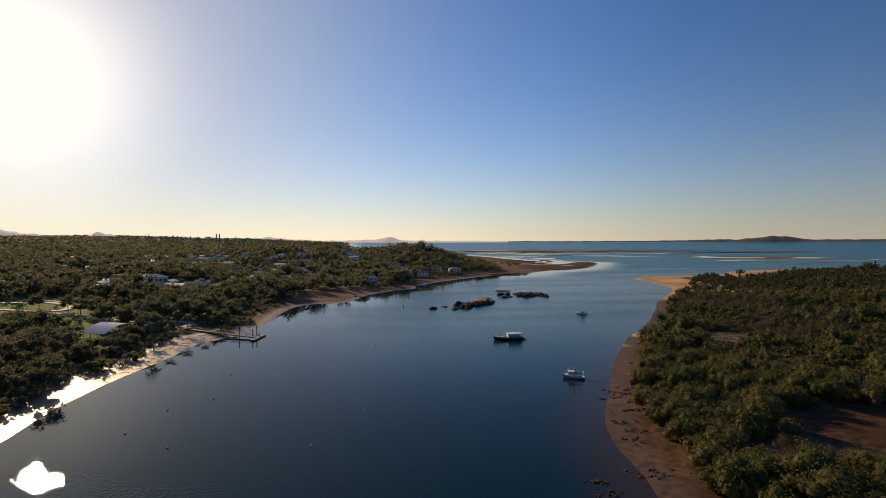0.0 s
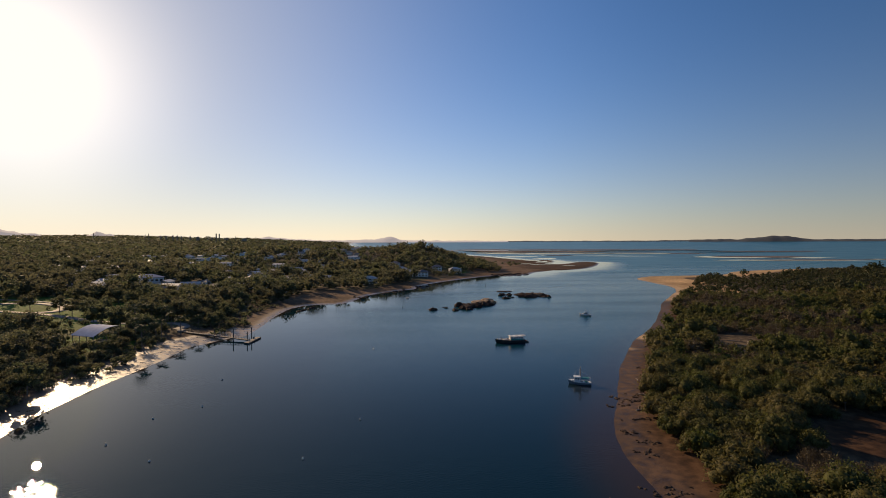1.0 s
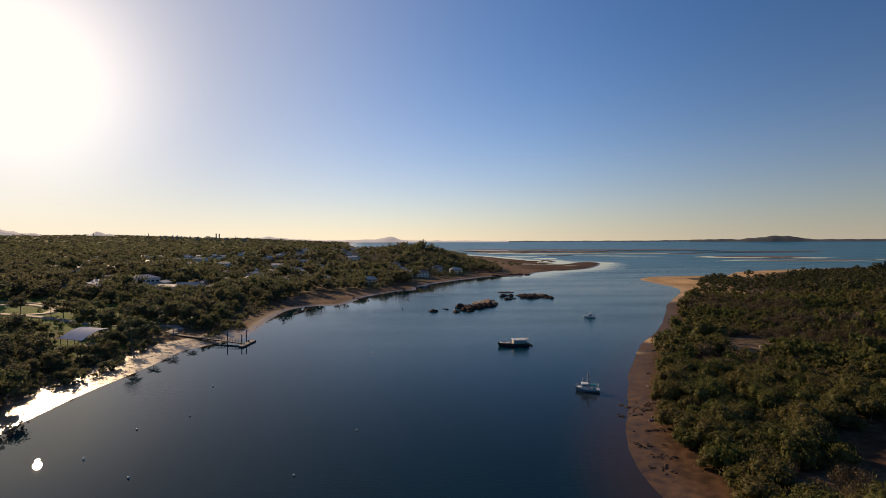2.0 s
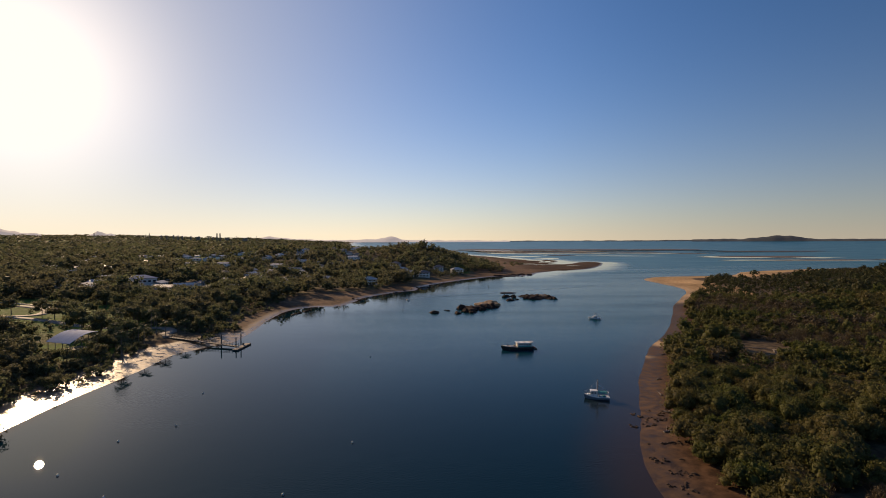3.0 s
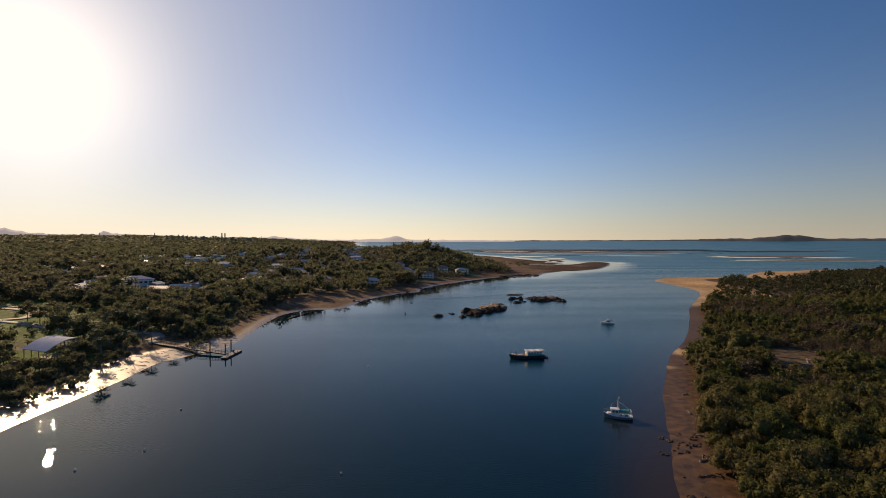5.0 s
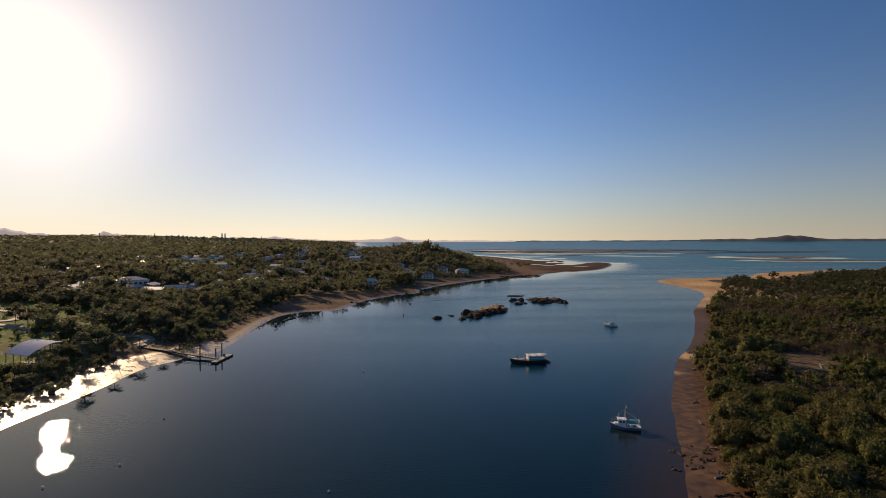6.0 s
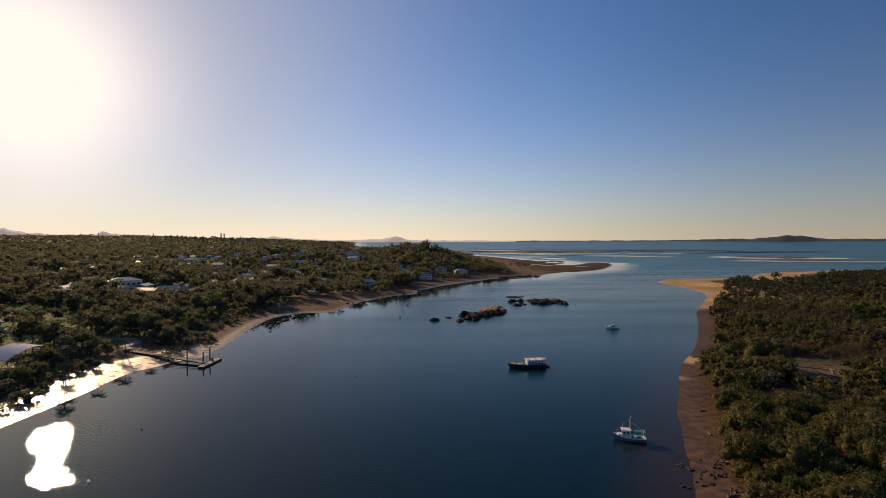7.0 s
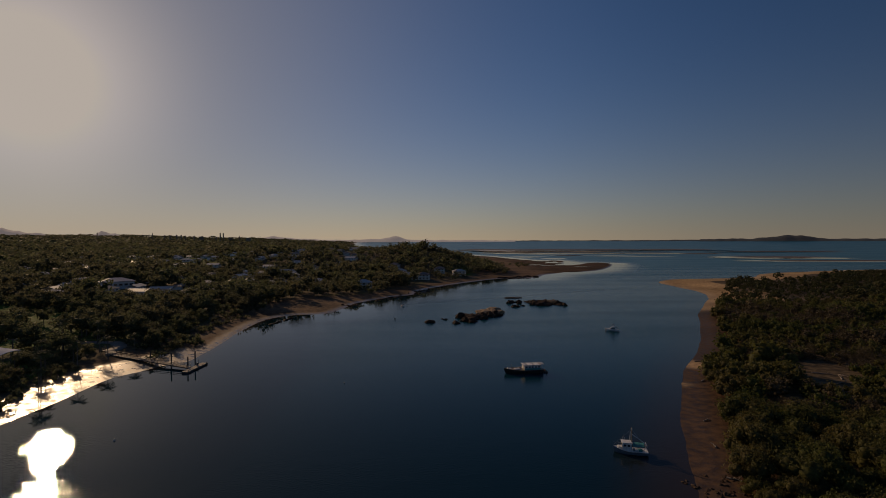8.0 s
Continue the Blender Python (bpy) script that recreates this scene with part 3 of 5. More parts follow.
for k, (cx, cy, lx, ly, tn) in enumerate(((1020, 1440, 145, 62, -8), (985, 1190, 190, 26, -3), (1300, 1215, 130, 14, 0), (450, 1645, 52, 12, 0), (300, 2520, 170, 120, 0), (600, 2460, 260, 110, -3), (880, 2400, 220, 100, -5),
                                          (1150, 2330, 210, 100, -5), (380, 2220, 160, 80, 0), (660, 2170, 170, 60, -3), (340, 1980, 110, 55, 0), (570, 1940, 150, 50, -2), (820, 1890, 140, 46, -4), (980, 1800, 80, 26, -4),
                                          (1500, 1950, 300, 40, 0))):
    sandbar(cx, cy, lx, ly, tn, 1.1, k * 5.7)


def shoal(cx, cy, lx, ly, turn, seed):
    """A film of still water over a shoal, which mirrors the bright horizon."""
    ring = []
    for k in range(64):
        a = math.tau * k / 64
        w = 1 + 0.7 * (float(vnoise(5 * math.cos(a) + seed, 5 * math.sin(a), 1.0)) - 0.5)
        ring.append((lx * w * math.cos(a), ly * w * math.sin(a)))
    me = bpy.data.meshes.new("shoal")
    bm = loft([[(x, y, z) for x, y in ring] for z in (-0.3, 0.05)])
    bm.to_mesh(me)
    bm.free()
    me.materials.append(CALM)
    ob = new("shoal", me)
    ob.matrix_world = pose(cx, cy, float(far_lift(cx, cy)), 0, 0, turn)
    tagged(ob, "smooth bright still water over a shoal", "water", "tidal shallows", "structure")


for k, (cx, cy, lx, ly, tn) in enumerate(((300, 1560, 50, 60, -20), (345, 1400, 34, 50, -15), (690, 1560, 150, 26, -6), (620, 1650, 90, 16, -4), (850, 1440, 60, 14, 0), (480, 2060, 170, 30, 0), (880, 2080, 170, 34, -4), (420, 1800, 90, 26, 0), (395, 1085, 22, 30, 0))):
    shoal(cx, cy, lx, ly, tn, 3.1 * k)


# ---- plants ----
def leaf_quads(rng, centres, radii, count, size, down=-0.35, stretch=1.5, spread_n=0.6):
    """Small leaf sprays over lumps: quads that face outwards, unevenly."""
    k = rng.choice(len(centres), count, p=radii ** 2 / np.sum(radii ** 2))
    d = rng.normal(size=(count, 3))
    d /= np.linalg.norm(d, axis=1)[:, None]
    d[:, 2] = np.where(d[:, 2] < down, -d[:, 2], d[:, 2])
    p = centres[k] + d * (radii[k] * rng.uniform(0.74, 1.26, count))[:, None]
    n = d + rng.normal(size=(count, 3)) * spread_n
    n /= np.linalg.norm(n, axis=1)[:, None]
    t = np.cross(n, rng.normal(size=(count, 3)))
    t /= np.linalg.norm(t, axis=1)[:, None]
    b = np.cross(n, t)
    s = size * rng.uniform(0.55, 1.35, count)
    t, b = t * (s * stretch / 2)[:, None], b * (s / 2)[:, None]
    v = np.stack([p - t, p - b * 0.8 + t * 0.1, p + t, p + b * 0.8 + t * 0.1], 1).reshape(-1, 3)
    return v, np.arange(4 * count).reshape(-1, 4)




def lump_sphere():
    """A round lump without its underside, in quads."""
    g, V, F = np.linspace(-1, 1, 3), {}, []

    def vert(p):
        return V.setdefault(tuple(np.round(p, 3)), len(V))
    for axis in range(3):
        for side in (-1, 1):
            if axis == 2 and side == -1:
                continue
            for a in range(2):
                for b in range(2):
                    q = []
                    for u, v in ((a, b), (a + 1, b), (a + 1, b + 1), (a, b + 1)):
                        p = [0, 0, 0]
                        p[axis], p[(axis + 1) % 3], p[(axis + 2) % 3] = side, g[u], g[v]
                        q.append(vert(p))
                    F.append(q if side == 1 else q[::-1])
    P = np.array(list(V))
    return P / np.linalg.norm(P, axis=1)[:, None], np.array(F)


LUMP, LUMP_F = lump_sphere()
CUBE = np.array([(x, y, z) for x in (-1, 1) for y in (-1, 1) for z in (-1, 1)]) / math.sqrt(3)
CUBE_F = np.array([(0, 1, 3, 2), (4, 6, 7, 5), (0, 4, 5, 1), (2, 3, 7, 6), (0, 2, 6, 4), (1, 5, 7, 3)])


def crown_arrays(seed, rad, tall, base, lumps, leaves, size, core=0.78, gap=1.0):
    """Leaves and inner mass of one crown that stands from base up to base + tall."""
    rng = np.random.RandomState(seed)
    a = rng.uniform(0, math.tau, lumps)
    r = rad * 0.68 * np.sqrt(rng.uniform(0, 1, lumps))
    h = rng.uniform(0.15, 0.8, lumps) * (1 - 0.45 * (r / rad) ** 2)
    c = np.stack([r * np.cos(a), r * np.sin(a), base + tall * h], 1)
    q = rad * rng.uniform(0.30, 0.52, lumps) * gap
    q = np.minimum(q, (base + tall * 1.05 - c[:, 2]) + 0.2 * rad)
    v, f = leaf_quads(rng, c, q, leaves, size)
    cv, cf = [], []
    for i in range(lumps):
        shape, face = (LUMP, LUMP_F) if core > 0.5 else (CUBE, CUBE_F)
        cf.append(face + len(shape) * i)
        cv.append(shape @ np.array(Euler((rng.uniform(-0.4, 0.4), rng.uniform(-0.4, 0.4), rng.uniform(0, 6))).to_matrix()) * rng.uniform(0.86, 1.12, (len(shape), 1)) * q[i] * core * np.array((1, 1, 0.9)) + c[i])
    cv, cf = np.vstack(cv), np.vstack(cf)
    return np.vstack([v, cv]), np.vstack([f, cf + len(v)]), c, q


def twig_arrays(seed, rad, tall, count):
    """A bare bush: thin twigs fanning up and out from the base."""
    rng = np.random.RandomState(seed)
    v, f = [], []
    for i in range(count):
        a, lean = rng.uniform(0, math.tau), rng.uniform(0.05, 1.0)
        o = np.array((math.cos(a) * rad * 0.7 * rng.rand(), math.sin(a) * rad * 0.7 * rng.rand(), tall * rng.uniform(0, 0.6)))
        d = np.array((math.cos(a) * lean, math.sin(a) * lean, rng.uniform(0.5, 1.1)))
        d = d / np.linalg.norm(d) * tall * rng.uniform(0.18, 0.45)
        w = np.cross(d, rng.normal(size=3))
        w = w / np.linalg.norm(w) * rng.uniform(0.010, 0.028)
        k = len(v)
        v += [o - w, o + w, o + d + w * 0.4, o + d - w * 0.4]
        f.append((k, k + 1, k + 2, k + 3))
    return np.array(v), np.array(f)


def trunk_bm(seed, base, tall, c, thick):
    rng = random.Random(seed)
    bm = bmesh.new()
    top = Vector((0, 0, base + tall * 0.35))
    mid = Vector((rng.uniform(-0.2, 0.2), rng.uniform(-0.2, 0.2), top.z * 0.55))
    rod(bm, (0, 0, -0.4), mid, thick, thick * 0.75, 7)
    rod(bm, mid, top, thick * 0.75, thick * 0.5, 7)
    for p in c[:5]:
        rod(bm, mid.lerp(top, rng.uniform(0.1, 0.9)), p, thick * 0.4, thick * 0.12, 5)
    return bm


def tree_kind(name, label, category, group, seed, rad, tall, base, lumps, leaves, size, material, thick, gap=1.0, core=0.6):
    ob = thing(name, label, category, (0, 0, -500), 0, group)
    v, f, c, q = crown_arrays(seed, rad, tall, base, lumps, leaves, size, core, gap)
    part("trunk", trunk_bm(seed, base, tall, c, thick), BARK, ob)
    cr = new("crown", mesh_from("crown", v, f, material, True))
    cr.parent = ob
    return ob


def bare_kind(seed, rad, tall, count):
    ob = thing("bare_shrub", "leafless grey brown shrub among mangroves", "shrub", (0, 0, -500), 0, "bare shrubs on the island")
    v, f = twig_arrays(seed, rad, tall, count)
    lv, lf, c, q = crown_arrays(seed, rad * 0.95, tall * 0.8, 0.3, 6, 170, 0.24, 0.3)
    v, f = np.vstack([v, lv]), np.vstack([f, lf + len(v)])
    t = new("twig_crown", mesh_from("twig_crown", v, f, DRY))
    t.parent = ob
    bm = bmesh.new()
    rng = random.Random(seed)
    for i in range(4):
        a = rng.uniform(0, 6.28)
        rod(bm, (0, 0, -0.3), (rad * 0.5 * math.cos(a), rad * 0.5 * math.sin(a), tall * rng.uniform(0.5, 0.8)), 0.07, 0.02, 5)
    part("stem", bm, BARK, ob)
    return ob


def palm_kind(seed, tall, fronds):
    rng = random.Random(seed)
    ob = thing("palm_tree", "tall coconut palm with drooping fronds on the bank", "palm tree", (0, 0, -500), 0, "palms on the town bank")
    bm, prev = bmesh.new(), Vector((0, 0, -0.4))
    lean = Vector((rng.uniform(-0.08, 0.08), rng.uniform(-0.08, 0.08), 0))
    for k in range(1, 5):
        nxt = Vector((0, 0, tall * k / 4)) + lean * tall * (k / 4) ** 2
        rod(bm, prev, nxt, 0.22 - 0.03 * (k - 1), 0.22 - 0.03 * k, 7)
        prev = nxt
    part("trunk", bm, BARK, ob)
    for k in range(fronds):
        a, up, ln = math.tau * k / fronds + rng.uniform(-0.2, 0.2), rng.uniform(-0.2, 1.1), rng.uniform(3.2, 4.4)
        side = Vector((-math.sin(a), math.cos(a), 0))
        bm, p, d = bmesh.new(), prev.copy(), Vector((math.cos(a), math.sin(a), up)).normalized()
        for s in range(13):
            q = p + d * ln / 13
            rod(bm, p, q, 0.05 - 0.003 * s, 0.047 - 0.003 * s, 3)
            reach = 1.05 * math.sin(math.pi * min(1, 0.16 + s / 14.5)) + 0.12
            for hand in (-1, 1):
                tip = p + side * hand * reach + d * reach * 0.55 + Vector((0, 0, -rng.uniform(0.35, 0.75) * reach))
                v = [bm.verts.new(c) for c in (p - d * 0.05, p.lerp(tip, 0.45) - d * 0.09, tip, p.lerp(tip, 0.45) + d * 0.09)]
                bm.faces.new(v)
            p, d = q, (d + Vector((0, 0, -0.115))).normalized()
        part("frond", bm, PALM, ob)
    return ob


def scatter(x0, x1, y0, y1, gap, seed):
    rng = np.random.RandomState(seed)
    X, Y = np.meshgrid(np.arange(x0, x1, gap), np.arange(y0, y1, gap))
    X, Y = X.ravel() + rng.uniform(-0.45, 0.45, X.size) * gap, Y.ravel() + rng.uniform(-0.45, 0.45, Y.size) * gap
    keep = (np.abs(X) < 0.96 * Y + 40)
    return X[keep], Y[keep], rng


def woods(name, label, x, y, z, size, variants, material, rng):
    """Many joined crowns, too many to count."""
    V, F, T, off = [], [], [], 0
    kind = rng.randint(0, len(variants), len(x))
    turn = rng.uniform(0, math.tau, len(x))
    tall = size * rng.uniform(0.85, 1.15, len(x))
    for k, (v, f) in enumerate(variants):
        s = np.where(kind == k)[0]
        if not len(s):
            continue
        c, n = np.cos(turn[s])[:, None], np.sin(turn[s])[:, None]
        P = np.stack([(v[:, 0] * c - v[:, 1] * n) * size[s][:, None] + x[s][:, None], (v[:, 0] * n + v[:, 1] * c) * size[s][:, None] + y[s][:, None],
                      v[:, 2] * tall[s][:, None] + z[s][:, None]], 2)
        V.append(P.reshape(-1, 3))
        F.append((f[None] + (np.arange(len(s)) * len(v))[:, None, None] + off).reshape(-1, 4))
        T.append(np.repeat(np.clip(1.5 * vnoise(x[s], y[s], 38) - 0.35 + 0.3 * rng.rand(len(s)), 0, 0.99), len(v)))
        off += P.shape[0] * P.shape[1]
    me = mesh_from(name, np.vstack(V), np.vstack(F), material, True)
    attribute(me, "tint", np.concatenate(T))
    tagged(new(name, me), label, "trees", kind="stuff")


# free spots: x, y, radius
CLEAR_ISLE = [(143, 228, 11), (138, 219, 9), (134, 211, 7), (150, 234, 7), (129, 214, 4), (112, 196, 4), (100, 112, 13), (118, 121, 11), (111, 127, 7), (92, 102, 8), (93, 95, 5), (240, 290, 13), (222, 292, 9), (258, 288, 9), (150, 214, 5), (178, 300, 5)]
CLEAR_TOWN = [(-152, 222, 9), (-146, 214, 6), (-121, 249, 7), (-127, 246, 6), (-131, 253, 6), (-118, 243, 5), (-124, 239, 5), (-115, 250, 5), (-113, 236, 5), (-122, 262, 6), (-128, 262, 6), (-134, 266, 6), (-140, 270, 6), (-146, 272, 6), (-152, 268, 5), (-172, 250, 11), (-160, 238, 9), (-188, 266, 10), (-150, 262, 5), (-138, 268, 5), (-285, 494, 21), (-272, 474, 15), (-262, 460, 13), (-290, 474, 12), (-254, 444, 11), (-276, 462, 11), (-264, 488, 8), (-160, 232, 9), (-153, 224, 7), (-166, 240, 11), (-158, 247, 9), (-152, 238, 7), (-157, 403, 12), (-178, 238, 8), (-170, 230, 8), (-103, 432, 14), (-92, 402, 17), (-84, 424, 17), (-108, 414, 13), (-80, 448, 15), (-68, 470, 12), (-112, 398, 9), (-96, 452, 10), (-215, 268, 14), (-232, 285, 14), (-246, 272, 12), (-200, 256, 9), (-262, 292, 14), (-226, 252, 10), (-250, 345, 14), (-275, 330, 14), (-285, 372, 14)]


def free(x, y, spots):
    ok = np.ones(len(x), bool)
    for a, b, r in spots:
        ok &= (x - a) ** 2 + (y - b) ** 2 > r * r
    return ok


HOUSES = [(-67, 533, 12), (-52, 712, -8), (-27, 630, 20), (-10, 634, 5), (36, 694, 14), (-190, 522, 30), (-40, 660, 10), (10, 700, 0)]
_r = random.Random(11)
while len(HOUSES) < 165:
    hx, hy = _r.uniform(-620, -120), _r.uniform(430, 1000)
    if hx > -0.72 * (hy + 60) and all((hx - a) ** 2 + (hy - b) ** 2 > 19 ** 2 for a, b, c in HOUSES) and inland(TOWN, np.array([hx]), np.array([hy]))[0] > 60:
        HOUSES.append((hx, hy, _r.choice((0, 90)) + _r.uniform(-20, 20)))
STREETS = [((-430, 330), (-330, 318), (-277, 313), (-253, 309), (-226, 302), (-186, 285), (-165, 279), (-146, 280), (-136, 272), (-135.5, 263)), ((-440, 330), (-330, 336), (-302, 342), (-278, 350), (-252, 338), (-242, 320), (-250, 310)),
           ((-400, 372), (-340, 366), (-280, 358), (-246, 342))]


def street_gap(x, y, r):
    ok = np.ones(len(x), bool)
    for st in STREETS:
        for (ax, ay), (bx, by) in zip(st, st[1:]):
            dx, dy = bx - ax, by - ay
            s = np.clip(((x - ax) * dx + (y - ay) * dy) / (dx * dx + dy * dy), 0, 1)
            ok &= (x - ax - s * dx) ** 2 + (y - ay - s * dy) ** 2 > r * r
    return ok


def plant_island():
    near = [tree_kind("mangrove_tree", "bushy olive green mangrove tree on the muddy shore", "mangrove", "mangroves on the island", 20 + k, 2.7 + 0.35 * k, 3.0 + 0.55 * k, 0.5, 14, 860, 0.31,
                      MANGROVE, 0.11, 1.0, 0.68) for k in range(5)]
    mid = [crown_arrays(40 + k, 3.3, 3.4 + 0.25 * k, 0.3, 6, 135, 0.55, 0.68)[:2] for k in range(6)]
    far = [crown_arrays(50 + k, 3.2, 4.6, 0.4, 5, 60, 0.85, 0.5)[:2] for k in range(6)]
    bare = [bare_kind(60 + k, 2.1, 3.4 + 0.5 * k, 240) for k in range(3)]
    taken = {"tree": 0, "bare": 0}
    pts = []
    for x0, x1, y0, y1, gap, sd in ((40, 330, 60, 250, 4.35, 1), (90, 620, 250, 420, 5.0, 2), (170, 1000, 420, 860, 7.2, 3)):
        x, y, rng = scatter(x0, x1, y0, y1, gap, sd)
        z, dt, di = land(x, y)
        edge = 11.5 - 2.2 * step01((y - 190) / 50) + (vnoise(x, y, 22) - 0.5) * 6 + 62 * step01((y - 465) / 150)
        keep = (di > edge) & free(x, y, CLEAR_ISLE) & ((vnoise(x, y, 26) > 0.07) | (di < 30))
        pts.append((x[keep], y[keep], z[keep], np.full(keep.sum(), gap)))
    x, y, z, gap = (np.concatenate(c) for c in zip(*pts))
    rng = np.random.RandomState(5)
    order = np.argsort(np.hypot(x - 80, y - 130))
    x, y, z, gap = x[order], y[order], z[order], gap[order]
    dry = (((vnoise(x + 300, y, 40) > 0.68) & (y < 330)) | (((x - 72) / 20) ** 2 + ((y - 98) / 15) ** 2 < 1)) & (inland(ISLE, x, y) > 20)
    rest = np.ones(len(x), bool)
    for i in range(len(x)):
        if y[i] > 330 or (taken["tree"] >= 300 and taken["bare"] >= 160):
            continue
        kind = "bare" if dry[i] and rng.rand() < 0.75 else "tree"
        if taken[kind] >= (300 if kind == "tree" else 160):
            continue
        taken[kind] += 1
        src = near[rng.randint(5)] if kind == "tree" else bare[rng.randint(3)]
        s = rng.uniform(0.65, 1.3)
        copy_thing(src, pose(x[i], y[i], z[i], 0, 0, rng.uniform(0, 360)) @ Matrix.Diagonal((s, s, s * rng.uniform(0.75, 1.35), 1)))
        rest[i] = False
    x, y, z, gap = x[rest], y[rest], z[rest], gap[rest]
    size = gap / 4.4 * rng.uniform(0.6, 1.25, len(x)) * (0.45 + 1.0 * vnoise(x, y, 44)) * np.where(gap > 7, 0.62, 1.0) * np.where(rng.rand(len(x)) > 0.93, 1.7, 1.0)
    n = gap < 7
    thicket = ((x - 212) / 46) ** 2 + ((y - 345) / 30) ** 2 < 1
    dry = ((vnoise(x + 300, y, 46) > 0.72) | thicket) & (rng.rand(len(x)) < 0.6) & n & (inland(ISLE, x, y) > 14)
    woods("mangrove_woods", "dense olive green mangrove and scrub canopy", x[n & ~dry], y[n & ~dry], z[n & ~dry], size[n & ~dry], mid, MANGROVE, rng)
    thin = [crown_arrays(70 + k, 2.9, 3.6, 0.3, 9, 190, 0.34, 0.45)[:2] for k in range(5)]
    woods("bare_scrub", "patches of leafless grey brown scrub", x[dry], y[dry], z[dry], np.clip(size[dry] * 1.35, 1.0, 1.8), thin, DRY, rng)
    lx, ly, rl = scatter(120, 330, 210, 420, 3.6, 31)
    lz, dt, di = land(lx, ly)
    keep = (di > 16) & free(lx, ly, CLEAR_ISLE) & (vnoise(lx + 90, ly, 30) > 0.42)
    scrub = [crown_arrays(150 + k, 2.0, 1.7, 0.0, 3, 36, 0.45, 0.5)[:2] for k in range(4)]
    woods("island_undergrowth", "low olive and brown scrub between the mangroves", lx[keep], ly[keep], lz[keep], rl.uniform(0.6, 1.2, keep.sum()), scrub, DRY, rl)
    woods("island_far_woods", "dark green island woodland towards the point", x[~n], y[~n], z[~n], size[~n], far, ISLE_WOOD, rng)
    for o in near + bare:
        for c in (*o.children_recursive, o):
            bpy.data.objects.remove(c)


def plant_town():
    near = [tree_kind("gum_tree", "spreading dark green gum tree on the town bank", "tree", "trees on the town bank", 80 + k, 3.9 + 0.4 * k, 5.6 + 0.8 * k, 2.0, 15, 720, 0.52, GUM, 0.22, 0.92, 0.52)
            for k in range(5)]
    mid = [crown_arrays(90 + k, 5.2, 7.0 + 0.5 * k, 1.0, 11, 230, 0.80, 0.5)[:2] for k in range(6)]
    far = [crown_arrays(100 + k, 6.0, 6.8 + 0.5 * k, 0.4, 6, 70, 1.3, 0.5)[:2] for k in range(6)]
    vfar = [crown_arrays(110 + k, 5.8, 7.0, 0.6, 4, 20, 2.4, 0.5)[:2] for k in range(5)]
    pts = []
    spots = CLEAR_TOWN + [(a, b, 11) for a, b, c in HOUSES] + [(a - 0.018 * a, b - 11, 5.5) for a, b, c in HOUSES[8:]] + [(a - 0.02 * a, b - 10, 4) for a, b, c in HOUSES[:8]]
    for x0, x1, y0, y1, gap, sd in ((-420, -90, 80, 330, 8.0, 11), (-640, -20, 330, 640, 11.0, 12), (-1050, 130, 640, 1100, 12.4, 13), (-2300, 200, 1100, 2100, 21, 14), (-4000, 100, 2100, 4400, 46, 15)):
        x, y, rng = scatter(x0, x1, y0, y1, gap, sd)
        z, dt, di = land(x, y)
        park = np.exp(-(((x + 258) / 100) ** 4 + ((y - 314) / 60) ** 4))
        edge = 12.5 + (vnoise(x, y, 25) - 0.5) * 7 + (4 + 16 * vnoise(x, y, 31)) * step01((y - 275) / 50) * (y < 540) + np.where((y > 600), 40 * step01((x - 20) / 50), 0)
        keep = (dt > edge) & free(x, y, spots) & street_gap(x, y, 5.5) & (rng.rand(len(x)) > 0.84 * park) & (vnoise(x, y, 34) > np.where((y > 430) & (y < 1000) & (x > -520) & (x < -130), 0.27, 0.06)) & ~((y > 640) & (x > 112))
        pts.append((x[keep], y[keep], z[keep], np.full(keep.sum(), gap)))
    x, y, z, gap = (np.concatenate(c) for c in zip(*pts))
    rng = np.random.RandomState(6)
    order = np.argsort(np.hypot(x + 125, y - 200))
    x, y, z, gap = x[order], y[order], z[order], gap[order]
    dt = inland(TOWN, x, y)
    for i in range(300):
        s = rng.uniform(0.85, 1.4) * (0.8 if y[i] < 160 and dt[i] < 30 else 1.4 if y[i] < 152 and dt[i] < 55 else 0.38 if dt[i] < 22 else 0.68 if dt[i] < 40 else 1.05)
        copy_thing(near[rng.randint(5)], pose(x[i], y[i], z[i], 0, 0, rng.uniform(0, 360)) @ Matrix.Diagonal((s, s, s * rng.uniform(0.85, 1.15), 1)))
    x, y, z, gap = x[300:], y[300:], z[300:], gap[300:]
    size = 1.08 * rng.uniform(0.6, 1.25, len(x)) * (0.7 + 0.75 * vnoise(x, y, 55)) * np.where(rng.rand(len(x)) > 0.86, 1.5, 1.0)
    size = np.clip(size, 0.45, 2.1)
    for lo, hi, nm, lab, var, grow in ((0, 12, "bank_woods", "dark green bushland between the park and the water", mid, 1.0), (12, 16, "town_woods", "dark green trees between the houses of the town", far, 1.0),
                                       (16, 25, "hill_woods", "dark wooded slopes behind the town", vfar, 1.7), (25, 99, "far_woods", "far wooded plain below the hills", vfar, 3.4)):
        n = (gap >= lo) & (gap < hi)
        sz = size[n] * grow
        P = [(v * np.array((1, 1, 1 if grow < 1.2 else (0.66 if grow < 2 else 0.32))), f) for v, f in var]
        woods(nm, lab, x[n], y[n], z[n], sz, P, GUM, rng)
    low = [crown_arrays(140 + k, 2.4, 2.0, 0.0, 4, 60, 0.6, 0.5)[:2] for k in range(5)]
    x, y, rg = scatter(-330, -90, 90, 430, 4.3, 21)
    z, dt, di = land(x, y)
    park = np.exp(-(((x + 258) / 100) ** 4 + ((y - 314) / 60) ** 4))
